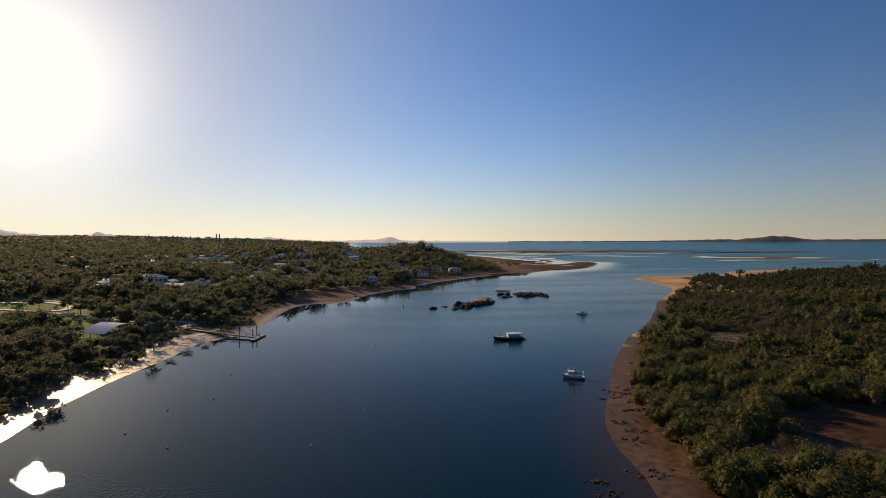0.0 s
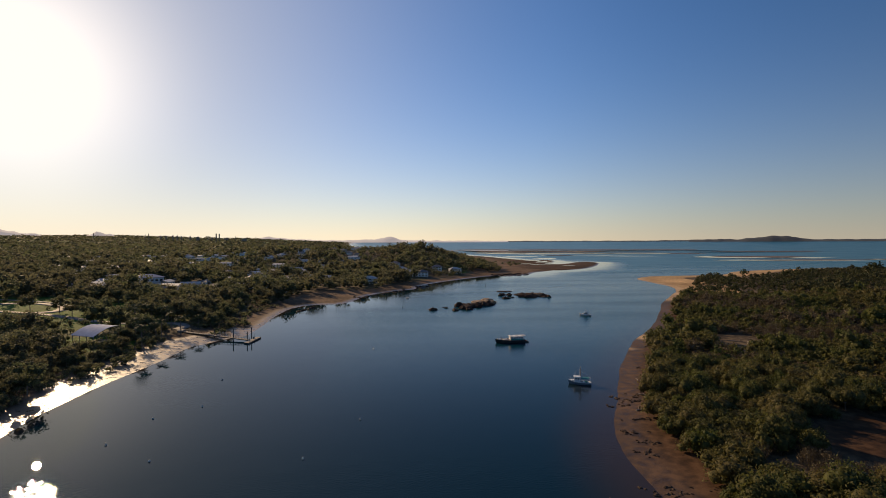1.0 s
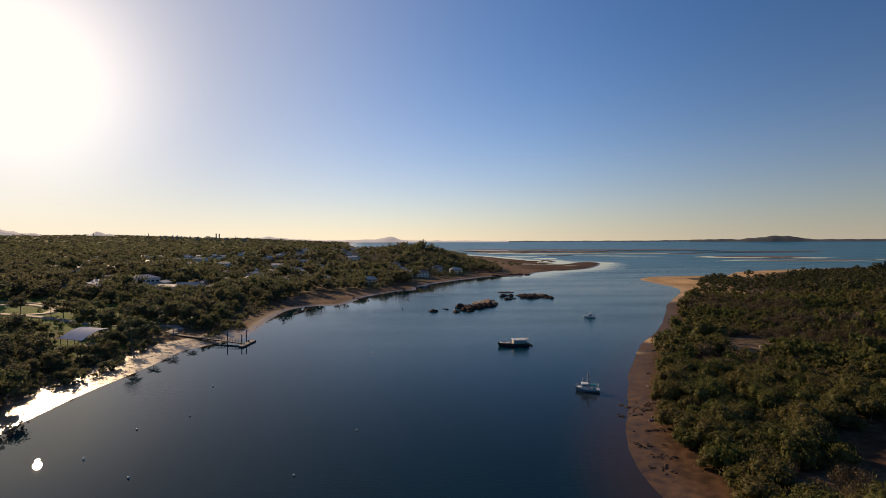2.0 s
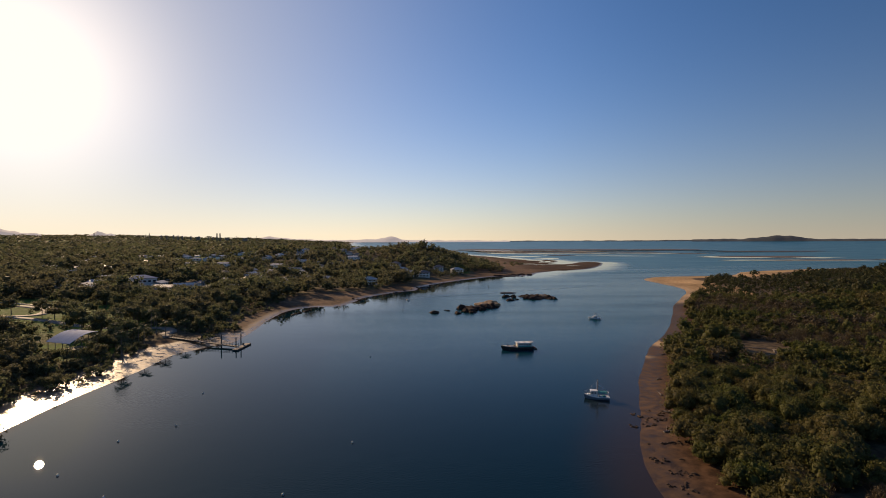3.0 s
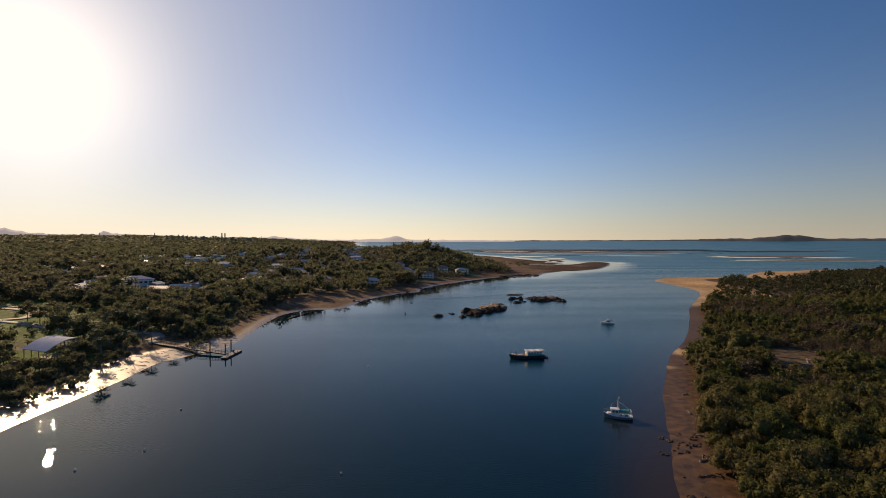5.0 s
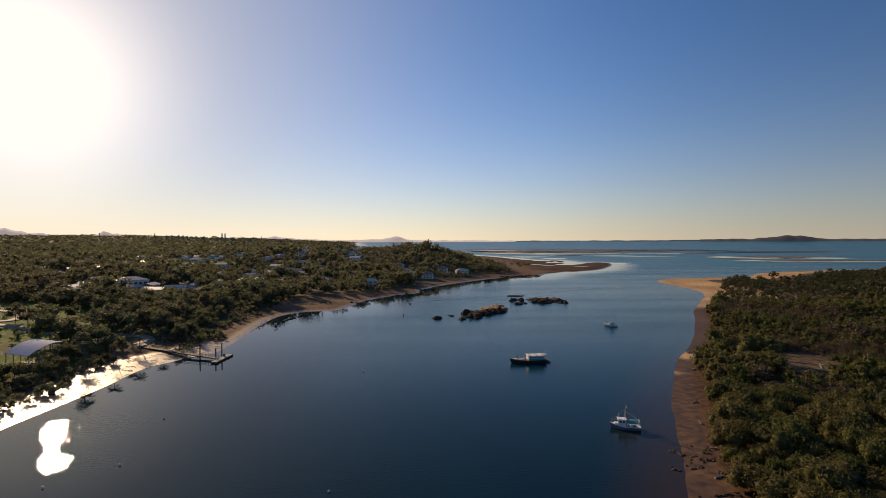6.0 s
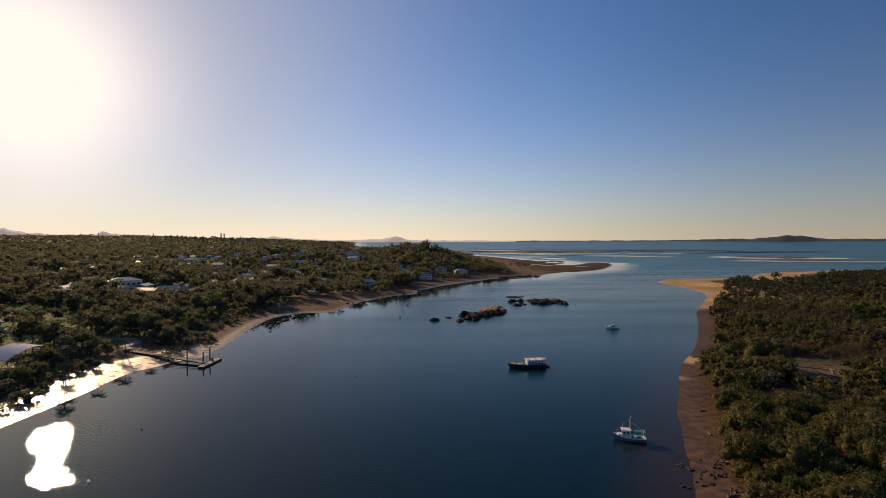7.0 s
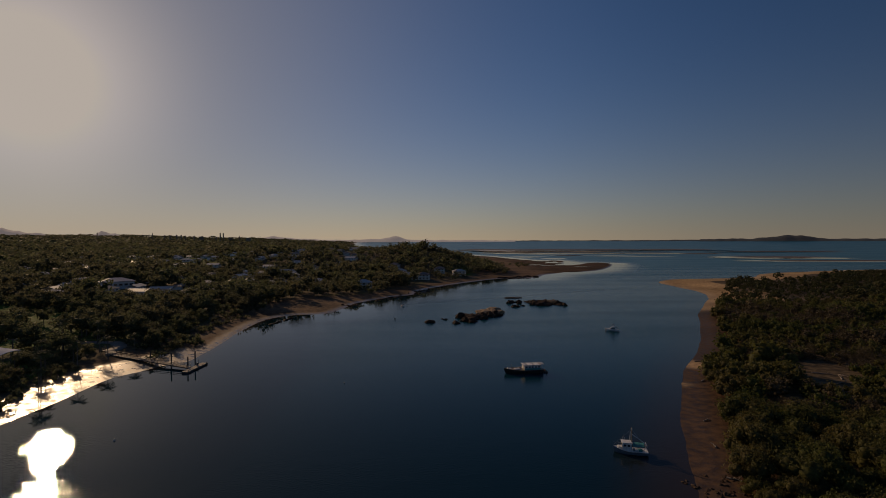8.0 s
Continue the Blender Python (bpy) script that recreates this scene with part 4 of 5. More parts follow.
    keep = (dt > 11.5 + (vnoise(x, y, 18) - 0.5) * 8 + 12 * step01((y - 275) / 50) * (vnoise(x, y, 27) > 0.45)) & free(x, y, CLEAR_TOWN) & street_gap(x, y, 4) & (vnoise(x, y, 15) > 0.22) & (rg.rand(len(x)) > 0.92 * park)
    woods("bank_undergrowth", "low dense shrubs under the trees of the town bank", x[keep], y[keep], z[keep], rg.uniform(0.6, 1.35, keep.sum()), low, GUM, rg)
    x, y = rg.normal(178, 14, 12), rg.normal(1010, 40, 12)
    woods("spit_shrubs", "few low shrubs on the spit behind the headland", x, y, land(x, y)[0], rg.uniform(1.0, 2.6, 12), low, GUM, rg)
    for o in near:
        for c in (*o.children_recursive, o):
            bpy.data.objects.remove(c)
    palms = [palm_kind(130 + k, 8.0 + k, 15) for k in range(3)]
    spots = [(-129, 254), (-126, 266), (-131, 240), (-137, 246), (-134, 229), (-141, 236), (-146, 252), (-143, 227), (-138, 262), (-124, 214), (-148, 275), (-129, 221), (-152, 285), (-163, 272), (-170, 283), (-158, 264), (-166, 290), (-176, 276), (-141, 216)]
    for k, (px, py) in enumerate(spots):
        s = rng.uniform(0.85, 1.15)
        copy_thing(palms[k % 3], pose(px, py, at_ground(px, py), 0, 0, rng.uniform(0, 360)) @ Matrix.Diagonal((s, s, s, 1)))
    for o in palms:
        for c in (*o.children_recursive, o):
            bpy.data.objects.remove(c)


plant_island()
plant_town()


# ---- streets and houses ----
def strip(name, pts, width, material, label, lift=0.25):
    c = curve_through(pts, 8)
    d = np.gradient(c, axis=0)
    d /= np.linalg.norm(d, axis=1)[:, None]
    n = np.stack([-d[:, 1], d[:, 0]], 1) * width / 2
    V, F = [], []
    for i in range(len(c)):
        for s in (-1, 0, 1):
            p = c[i] + n[i] * s
            V.append((p[0], p[1], at_ground(*p) + lift))
        for s in (-1, 1):
            p = c[i] + n[i] * s * 1.06
            V.append((p[0], p[1], at_ground(*p) - 0.3))
        if i:
            a, b = 5 * (i - 1), 5 * i
            F += [(a, a + 1, b + 1, b), (a + 1, a + 2, b + 2, b + 1), (a + 3, a, b, b + 3), (a + 2, a + 4, b + 4, b + 2)]
    tagged(new(name, mesh_from(name, V, F, material)), label, "road", kind="structure")


for st, w in zip(STREETS, (5.0, 6.0, 3.0)):
    strip("road", st, w, ROAD, "pale sandy sealed road through the foreshore park")


def gable(lx, ly, rise, over, thick=0.25):
    """A pitched roof with thickness, ridge along x, eaves at z 0."""
    a, b = lx / 2 + over, ly / 2 + over
    prof = [(-b, 0), (0, rise), (b, 0), (b, thick), (0, rise + thick), (-b, thick)]
    return loft([[(-a, y, z) for y, z in prof], [(a, y, z) for y, z in prof]])


def hip(lx, ly, rise, over, thick=0.2):
    bm = bmesh.new()
    a, b = lx / 2 + over, ly / 2 + over
    lo = [bm.verts.new(p) for p in ((-a, -b, -thick), (a, -b, -thick), (a, b, -thick), (-a, b, -thick))]
    up = [bm.verts.new(p) for p in ((-a, -b, 0), (a, -b, 0), (a, b, 0), (-a, b, 0))]
    r = [bm.verts.new((-a + b, 0, rise)), bm.verts.new((a - b, 0, rise))]
    for i in range(4):
        bm.faces.new((lo[i], lo[(i + 1) % 4], up[(i + 1) % 4], up[i]))
    bm.faces.new((up[0], up[1], r[1], r[0])), bm.faces.new((up[2], up[3], r[0], r[1]))
    bm.faces.new((up[1], up[2], r[1])), bm.faces.new((up[3], up[0], r[0])), bm.faces.new(lo[::-1])
    return bm


def house_kind(lx, ly, storeys, roof_mat, wall_mat, label, hipped=True, veranda=False):
    ob = thing("house", label, "house", (0, 0, -600), 0, "houses of the town")
    h = 2.8 * storeys
    part("wall", boxed(0, 0, h / 2 - 1.0, lx, ly, h + 2.0, 0.05), wall_mat, ob)
    r = part("roof", hip(lx, ly, ly * 0.24, 0.6) if hipped else gable(lx, ly, ly * 0.22, 0.6), roof_mat, ob)
    r.location = (0, 0, h + 0.2)
    for s in range(storeys):
        for k in range(3):
            for side in (-1, 1):
                w = part("window", boxed((k - 1) * lx * 0.3, side * (ly / 2 + 0.02), 1.5 + 2.8 * s, 1.8, 0.12, 1.3), GLASS, ob)
                part("sill", boxed((k - 1) * lx * 0.3, side * (ly / 2 + 0.1), 0.8 + 2.8 * s, 2.0, 0.25, 0.1), WHITE, w)
    if veranda:
        part("balcony", boxed(0, -ly / 2 - 1.1, 2.8, lx * 0.9, 2.2, 0.22), WHITE, ob)
        part("balustrade", boxed(0, -ly / 2 - 2.15, 3.4, lx * 0.9, 0.08, 0.9), WHITE, ob)
        for k in range(4):
            part("post", boxed((k - 1.5) * lx * 0.28, -ly / 2 - 2.1, 1.3, 0.2, 0.2, 3.0), WHITE, ob)
        part("awning", boxed(0, -ly / 2 - 1.2, 5.5, lx * 0.94, 2.6, 0.14), roof_mat, ob)
    return ob


def build_houses():
    big = [house_kind(16, 11, 2, ROOF_PALE, WALL, "white two storey waterfront house with a balcony", True, True),
           house_kind(14, 12, 2, ROOF_DARK, WALL, "cream two storey waterfront house with a dark hipped roof", True, True)]
    small = [house_kind(15, 9, 1, ROOF_PALE, WALL, "low rendered house with a pale sheet roof among trees"),
             house_kind(13, 10, 1, ROOF_DARK, WALL, "low rendered house with a dark hipped roof among trees"),
             house_kind(17, 9, 1, ROOF_PALE, WHITE, "long low white house with a pale gabled roof", False)]
    rng = random.Random(3)
    for k, (x, y, a) in enumerate(HOUSES):
        src = big[k % 2 if k else 0] if k < 8 else small[rng.choice((0, 0, 1, 2, 2))]
        copy_thing(src, pose(x, y, at_ground(x, y) + 0.3, 0, 0, a))
    for o in big + small:
        for c in (*o.children_recursive, o):
            bpy.data.objects.remove(c)


build_houses()


def build_hall():
    x, y = -285, 494
    ob = thing("hall", "long low hall with a broad blue grey roof among trees", "hall", (x, y, at_ground(x, y)), 42)
    part("wall", boxed(0, 0, 2.6, 25, 17, 8, 0.05), WALL, ob)
    r = part("roof", hip(25, 17, 3.0, 1.0), ROOF_BLUE, ob)
    r.location = (0, 0, 6.8)
    for k in range(6):
        part("window", boxed((k - 2.5) * 4, -8.53, 3.8, 2.6, 0.12, 1.8), GLASS, ob)


def curved_sheet(lx, ly, rise, thick=0.16, n=14):
    """A sheet roof that climbs from its low eave in a curve, crests and dips a little at the back."""
    arc = [(ly * k / n, rise * math.sin(1.95 * k / n)) for k in range(n + 1)]
    prof = arc + [(y, z - thick) for y, z in reversed(arc)]
    return loft([[(-lx / 2, y, z) for y, z in prof], [(lx / 2, y, z) for y, z in prof]])


def build_shelter():
    x, y = -160.5, 228.5
    ob = thing("picnic_shelter", "open park shelter with a white curved sheet roof", "shelter", (x, y, at_ground(x, y)), -21)
    r = part("roof", curved_sheet(15.0, 12.0, 3.4), ROOF_WHITE, ob, "white curved sheet roof")
    r.location = (0, 0, 3.2)
    for a in range(4):
        for py, h in ((0.5, 3.3), (11.3, 6.2)):
            part("post", boxed((a - 1.5) * 4.6, py, h / 2 - 0.15, 0.22, 0.22, h + 0.3), TIMBER, ob)
    part("slab", boxed(3.5, 5.0, -0.05, 7, 8, 0.35, 0.04), ROAD, ob)
    for py, h in ((0.5, 3.25), (11.3, 6.1)):
        part("beam", boxed(0, py, h, 14.6, 0.2, 0.25), TIMBER, ob)


build_hall()
build_shelter()


# ---- industry on the far plain ----
def build_industry():
    def far_spot(az, d):
        return d * math.sin(radians(az)), d * math.cos(radians(az))
    for az in (-23.8, -23.5):
        x, y = far_spot(az, 3900)
        ob = thing("chimney_stack", "tall grey industrial chimney on the far plain", "chimney", (x, y, at_ground(x, y) - 2), 0, "chimneys of the works")
        part("shaft", rodded((0, 0, 0), (0, 0, 56), 4.8, 4.0, 12), INDUSTRY, ob)
        part("rim", rodded((0, 0, 55.5), (0, 0, 58), 4.5, 4.5, 12), INDUSTRY, ob)
    rng = random.Random(9)
    for az, w, h in ((-34.6, 8, 44), (-30.35, 6, 42), (-30.05, 7, 52), (-29.0, 16, 38), (-28.5, 14, 36), (-27.9, 15, 42), (-27.5, 16, 40), (-27.1, 14, 36), (-25.6, 40, 32), (-24.6, 10, 36), (-24.2, 16, 30),
                     (-21.9, 7, 42), (-21.0, 60, 28), (-19.8, 5, 46), (-22.8, 50, 26), (-26.3, 14, 36)):
        x, y = far_spot(az, 3900)
        z = at_ground(x, y) - 2
        ob = thing("works_building", "grey hazy block of the far works", "building", (x, y, z), rng.uniform(0, 30), "blocks of the works")
        w, h = w * 0.6, h * 0.9
        part("wall", boxed(0, 0, h / 2, w, w * 0.8, h, 0.4), INDUSTRY, ob)
        part("roof", boxed(0, 0, h + 0.8, w * 1.04, w * 0.84, 1.6, 0.2), INDUSTRY, ob)
        part("roof_plant", boxed(w * 0.15, 0, h + 3, w * 0.4, w * 0.4, 3.5, 0.2), INDUSTRY, ob)


build_industry()


# ---- rocks ----
def rock_bm(seed, lx, ly, h, sub=3, flat=0.0):
    bm = bmesh.new()
    bmesh.ops.create_icosphere(bm, subdivisions=sub, radius=1.0)
    for v in bm.verts:
        p = v.co
        n = noise.noise(p * 1.3 + Vector((seed, 0, 0))) * 0.45 + noise.noise(p * 3.1 + Vector((0, seed, 0))) * 0.28 + noise.noise(p * 7 + Vector((0, 0, seed))) * 0.12
        p *= 1 + n
        if flat and p.z > 0:
            p.z = min(p.z, 1 - flat) + 0.12 * n
        v.co = Vector((p.x * lx, p.y * ly, p.z * h))
    return bm


def rock(x, y, lx, ly, h, turn=0.0, seed=0.0, label="jagged dark rock above the tide", mat=None, sub=3, sink=0.25, group="rocks in the channel"):
    me = bpy.data.meshes.new("rock")
    bm = rock_bm(seed, lx, ly, h, sub)
    bm.to_mesh(me)
    bm.free()
    me.materials.append(mat or ROCK)
    ob = new("rock", me)
    ob.matrix_world = pose(x, y, max(0.0, at_ground(x, y)) - sink * h, 0, 0, turn)
    return tagged(ob, label, "rock", group)


def build_rocks():
    rng = random.Random(4)
    # the long islet: dark seaward boulders, a paler hump behind
    for k in range(26):
        u = rng.random()
        rock(17 + 30 * u + rng.uniform(-2, 2), 352 + 28 * u + rng.uniform(-14, 12) * (1 - 0.5 * u), rng.uniform(2.2, 5), rng.uniform(2, 4.5), rng.uniform(1.6, 3.6) * (1.1 - 0.4 * u), rng.uniform(0, 180), k)
    rock(43, 390, 9, 12, 2.9, -20, 31, "low sandy brown hump of an islet", ROCK_TOP, 4)
    rock(29, 368, 9, 12, 2.6, -30, 33, "broad brown rock hump of an islet", ROCK, 4)
    rock(1.5, 348, 4.2, 3.2, 2.3, 0, 41)
    rock(11, 357, 1.6, 1.2, 1.0, 0, 42), rock(9, 360, 0.9, 0.8, 0.6, 0, 43)
    rock(71, 470, 8, 4, 1.0, 10, 44, "flat brown ledge awash in the channel", ROCK, 3)
    for k in range(34):
        u = rng.random()
        rock(62 + 46 * u + rng.uniform(-3, 3), 424 + 16 * u + rng.uniform(-18, 16), rng.uniform(1.0, 4.0), rng.uniform(1, 3.5), rng.uniform(0.8, 2.6), rng.uniform(0, 180), 50 + k)
    rock(99, 441, 7, 6, 2.0, 15, 35, "low brown hump at the end of the reef", ROCK_TOP, 4)
    for k in range(8):
        rock(84 + rng.uniform(-4, 8), 428 + rng.uniform(-8, 14), rng.uniform(3, 5), rng.uniform(3, 5), rng.uniform(1.8, 3), rng.uniform(0, 180), 90 + k)
    for k in range(9):
        u = k / 8
        rock(-94 + 6 * u + rng.uniform(-0.6, 0.6), 343 + 22 * u, rng.uniform(0.7, 1.8), rng.uniform(1, 2.2), rng.uniform(0.5, 0.9), rng.uniform(0, 180), 110 + k, group="rocks off the town beach")
    # boulders along the muddy shore
    spots = [(66, 156, 3, 3), (61, 149, 3, 4), (61, 143, 3, 3), (51, 126, 3, 3), (51, 120, 3, 3), (57, 134, 4, 3), (48, 114, 3, 3), (44, 98, 4, 3), (47, 96, 3, 2), (33, 94, 2, 2), (33, 89, 3, 2.5), (60, 152, 4, 4), (56, 146, 5, 3)]
    for x, y, sx, sy in spots:
        for k in range(12):
            s = rng.uniform(0.20, 0.48) * (1.5 if k % 6 == 0 else 1)
            rock(x + rng.gauss(0, sx * 0.6), y + rng.gauss(0, sy * 0.3), s * rng.uniform(0.9, 1.6), s, s * rng.uniform(0.6, 1.0), rng.uniform(0, 180), rng.uniform(0, 99), "brown mud stained boulder on the shore", ROCK_MUD, sub=2,
                 group="boulders on the muddy shore")
    for k in range(26):
        u = rng.random()
        rock(96 + 40 * u + rng.uniform(-8, 8), 692 + 24 * u + rng.uniform(-4, 4), rng.uniform(1.5, 5), rng.uniform(1, 3), rng.uniform(0.8, 1.8), rng.uniform(0, 180), 200 + k, group="rocks below the headland")
    for k in range(30):
        u = rng.random()
        x, y = -66 + 100 * u, 410 + 190 * u
        rock(x + rng.uniform(-9, 2), y + rng.uniform(-3, 8), rng.uniform(1, 2.6), rng.uniform(0.8, 2), rng.uniform(0.6, 1.4), rng.uniform(0, 180), 240 + k, sub=2, group="rocks below the houses")


build_rocks()


LOGS = [(112, 249.5, 4.0, 6), (116, 252, 3.5, -8), (141.7, 224, 6.0, -28), (139, 213, 5.0, 20), (144, 219, 4.5, 60), (147, 221, 3.5, -70), (71, 170, 2.5, 80), (78.5, 186, 2.4, 25), (98, 222, 2.8, 40), (66, 154, 3.0, -35), (59, 141, 2.6, 15)]


def build_pools():
    rng = random.Random(21)
    for k in range(5):
        x = rng.uniform(200, 330)
        y = 760 + (x - 150) * 1.15 + rng.uniform(20, 190)
        if inland(TOWN, np.array([x]), np.array([y]))[0] < 14:
            continue
        lx, ly = rng.uniform(6, 18), rng.uniform(3, 8)
        ring = [(lx * w * math.cos(a), ly * w * math.sin(a)) for a, w in ((math.tau * j / 26, 1 + 0.6 * (float(vnoise(4 * math.cos(math.tau * j / 26) + k * 9, 4 * math.sin(math.tau * j / 26), 1.0)) - 0.5)) for j in range(26))]
        z = at_ground(x, y)
        bm = loft([[(a, b, zz) for a, b in ring] for zz in (-0.6, 0.14)])
        me = bpy.data.meshes.new("tidal_pool")
        bm.to_mesh(me)
        bm.free()
        me.materials.append(CALM)
        ob = new("tidal_pool", me)
        ob.matrix_world = pose(x, y, z, 0, 0, rng.uniform(-25, 25))
        tagged(ob, "shallow tidal pool on the muddy spit", "pool", "tidal pools", "structure")


build_pools()


def log(x, y, length, turn, thick=0.22):
    rng = random.Random(int(x * 7 + y))
    ob = thing("driftwood_log", "bleached driftwood log lying on the mud", "driftwood", (x, y, max(0.0, at_ground(x, y)) + thick * 0.6), turn, "driftwood on the island")
    bm, p = bmesh.new(), Vector((-length / 2, 0, 0))
    for k in range(4):
        q = Vector((-length / 2 + length * (k + 1) / 4, rng.uniform(-0.25, 0.25), rng.uniform(0, 0.12)))
        rod(bm, p, q, thick * (1 - 0.15 * k), thick * (0.85 - 0.15 * k), 8)
        p = q
    part("stem", bm, TIMBER, ob)
    for k in range(3):
        a = Vector((rng.uniform(-0.3, 0.4) * length, 0, 0.05))
        part("branch", rodded(a, a + Vector((rng.uniform(0.3, 0.9), rng.uniform(-0.9, 0.9), rng.uniform(0.2, 0.9))), 0.08, 0.03, 6), TIMBER, ob)


for lx, ly, ll, lt in LOGS:
    log(lx, ly, ll, lt)


# ---- boats ----
def hull(length, beam, free_fore, free_mid, draught, wall=0.09, deck_drop=0.45, transom=0.85, n=14):
    """A displacement hull, bow towards +x, with bulwarks and deck."""
    rings = []
    for k in range(n + 1):
        u = k / n
        x = -length / 2 + length * u
        fore = max(0.0, (u - 0.45) / 0.55)
        b = beam / 2 * (transom + (1 - transom) * min(1, u / 0.35)) * (1 - fore ** 2.6) + 0.04
        h = free_mid + (free_fore - free_mid) * fore ** 1.7 + 0.1 * (1 - min(1, u / 0.3)) ** 2
        rake = 0.10 * length * fore ** 2
        lowx = x - rake * 0.6
        bi = max(0.02, b - wall)
        rings.append([(x, b, h), (x - rake * 0.1, b * 0.95, h * 0.45), (lowx, b * 0.8, -0.1), (lowx, b * 0.35, -draught), (lowx, -b * 0.35, -draught), (lowx, -b * 0.8, -0.1),
                      (x - rake * 0.1, -b * 0.95, h * 0.45), (x, -b, h), (x, -bi, h), (x, -bi * 0.98, h - deck_drop), (x, bi * 0.98, h - deck_drop), (x, bi, h)])
    return loft(rings)


def build_trawler():
    ob = thing("fishing_trawler", "small white fishing trawler with tall mast and teal canopy", "trawler", (50.0, 167.6, 0), 166)
    part("hull", hull(9.0, 3.1, 1.6, 0.85, 0.6), HULL_BLUE, ob, "pale grey blue timber hull")
    band = hull(9.08, 3.18, 1.66, 0.9, 0.2, 0.14, 0.10)
    for v in band.verts:
        u = (v.co.x + 4.5) / 9
        v.co.z = max(v.co.z, 0.8 + 0.75 * max(0, (u - 0.45) / 0.55) ** 1.7 - 0.1)
    part("gunwale", band, WHITE, ob, "white painted gunwale")
    wh = part("wheelhouse", boxed(1.0, 0, 1.75, 2.5, 2.1, 2.1, 0.12), WHITE, ob)
    part("roof", boxed(0.95, 0, 2.86, 2.9, 2.4, 0.12, 0.04), WHITE, wh)
    for y in (-0.65, 0, 0.65):
        part("window", boxed(2.27, y, 2.2, 0.06, 0.52, 0.55), GLASS, wh)
    for s in (-1, 1):
        for x in (0.5, 1.5):
            part("window", boxed(x, s * 1.07, 2.2, 0.62, 0.06, 0.5), GLASS, wh)
    part("foredeck_cabin", boxed(2.75, 0, 1.35, 1.1, 1.4, 0.6, 0.1), WHITE, ob)
    mast = part("mast", rodded((-0.35, 0, 0.6), (-0.35, 0, 6.7), 0.20, 0.13, 10), TIMBER, ob, "tall pale mast")
    part("masthead", boxed(-0.35, 0, 6.3, 0.25, 0.5, 0.3, 0.03), WHITE, mast)
    part("pole", rodded((0.25, 0.35, 0.8), (0.05, 0.25, 5.7), 0.11, 0.08), WHITE, mast)
    part("antenna", rodded((1.9, -0.6, 2.9), (1.8, -0.6, 4.6), 0.03, 0.02, 5), WHITE, wh)
    part("antenna", rodded((1.7, 0.7, 2.9), (1.6, 0.7, 4.2), 0.03, 0.02, 5), WHITE, wh)
    part("boom", rodded((-0.4, 0, 4.9), (-3.9, 0, 2.7), 0.10, 0.07), WHITE, ob)
    for p, q in (((-0.35, 0, 6.2), (4.3, 0, 1.95)), ((-0.35, 0, 6.2), (-4.3, 0.9, 1.2)), ((-0.35, 0, 6.2), (-4.3, -0.9, 1.2)), ((-0.35, 0, 5.6), (-0.6, 1.45, 1.1)), ((-0.35, 0, 5.6), (-0.6, -1.45, 1.1))):
        part("stay", rodded(p, q, 0.02, 0.02, 4), STEEL, mast)
    can = part("canopy", loft([[(x, -1.4, 2.35 + d), (x, -0.7, 2.65 + d), (x, 0, 2.75 + d), (x, 0.7, 2.65 + d), (x, 1.4, 2.35 + d), (x, 1.4, 2.27 + d), (x, 0, 2.66 + d), (x, -1.4, 2.27 + d)]
                               for x, d in ((-0.5, 0), (-1.3, -0.07), (-2.1, 0), (-2.9, -0.06), (-3.5, 0.0))]), TEAL, ob, "teal canvas awning over the aft deck")
    for x in (-3.4, -2.0, -0.7):
        for s in (-1, 1):
            part("pole", rodded((x, s * 1.35, 0.6), (x, s * 1.35, 2.35), 0.03, 0.03, 6), STEEL, can)
    net = part("net_pile", rock_bm(5, 0.8, 0.9, 0.5, 2), TEAL, ob, "heap of green netting")
    net.location = (-2.6, 0, 0.85)
    part("winch", rodded((-1.0, -0.5, 1.0), (-1.0, 0.5, 1.0), 0.3, 0.3, 12), STEEL, ob)
    part("fish_box", boxed(-1.7, 0.7, 0.95, 0.8, 0.6, 0.6, 0.05), WHITE, ob)
    gal = part("gallows", rodded((-4.1, -1.2, 0.8), (-4.1, -1.2, 2.7), 0.06, 0.06), WHITE, ob)
    part("pole", rodded((-4.1, 1.2, 0.8), (-4.1, 1.2, 2.7), 0.06, 0.06), WHITE, gal)
    part("crossbar", rodded((-4.1, -1.25, 2.65), (-4.1, 1.25, 2.65), 0.06, 0.06), WHITE, gal)
    for k in range(5):
        u = 0.55 + 0.09 * k
        f = max(0, (u - 0.45) / 0.55)
        for s in (-1, 1):
            x, b, h = -4.5 + 9 * u, 1.5 * (1 - f ** 2.6), 1.05 + 0.85 * f ** 1.7
            part("stanchion", rodded((x, s * b, h), (x, s * b, h + 0.7), 0.025, 0.025, 5), STEEL, ob)
    for s in (-1, 1):
        pts = [(-4.5 + 9 * u, s * 1.5 * (1 - max(0, (u - 0.45) / 0.55) ** 2.6), 1.75 + 0.85 * max(0, (u - 0.45) / 0.55) ** 1.7) for u in (0.55, 0.64, 0.73, 0.82, 0.91, 1.0)]
        bm = bmesh.new()
        for p, q in zip(pts, pts[1:]):
            rod(bm, p, q, 0.02, 0.02, 5)
        part("handrail", bm, STEEL, ob)


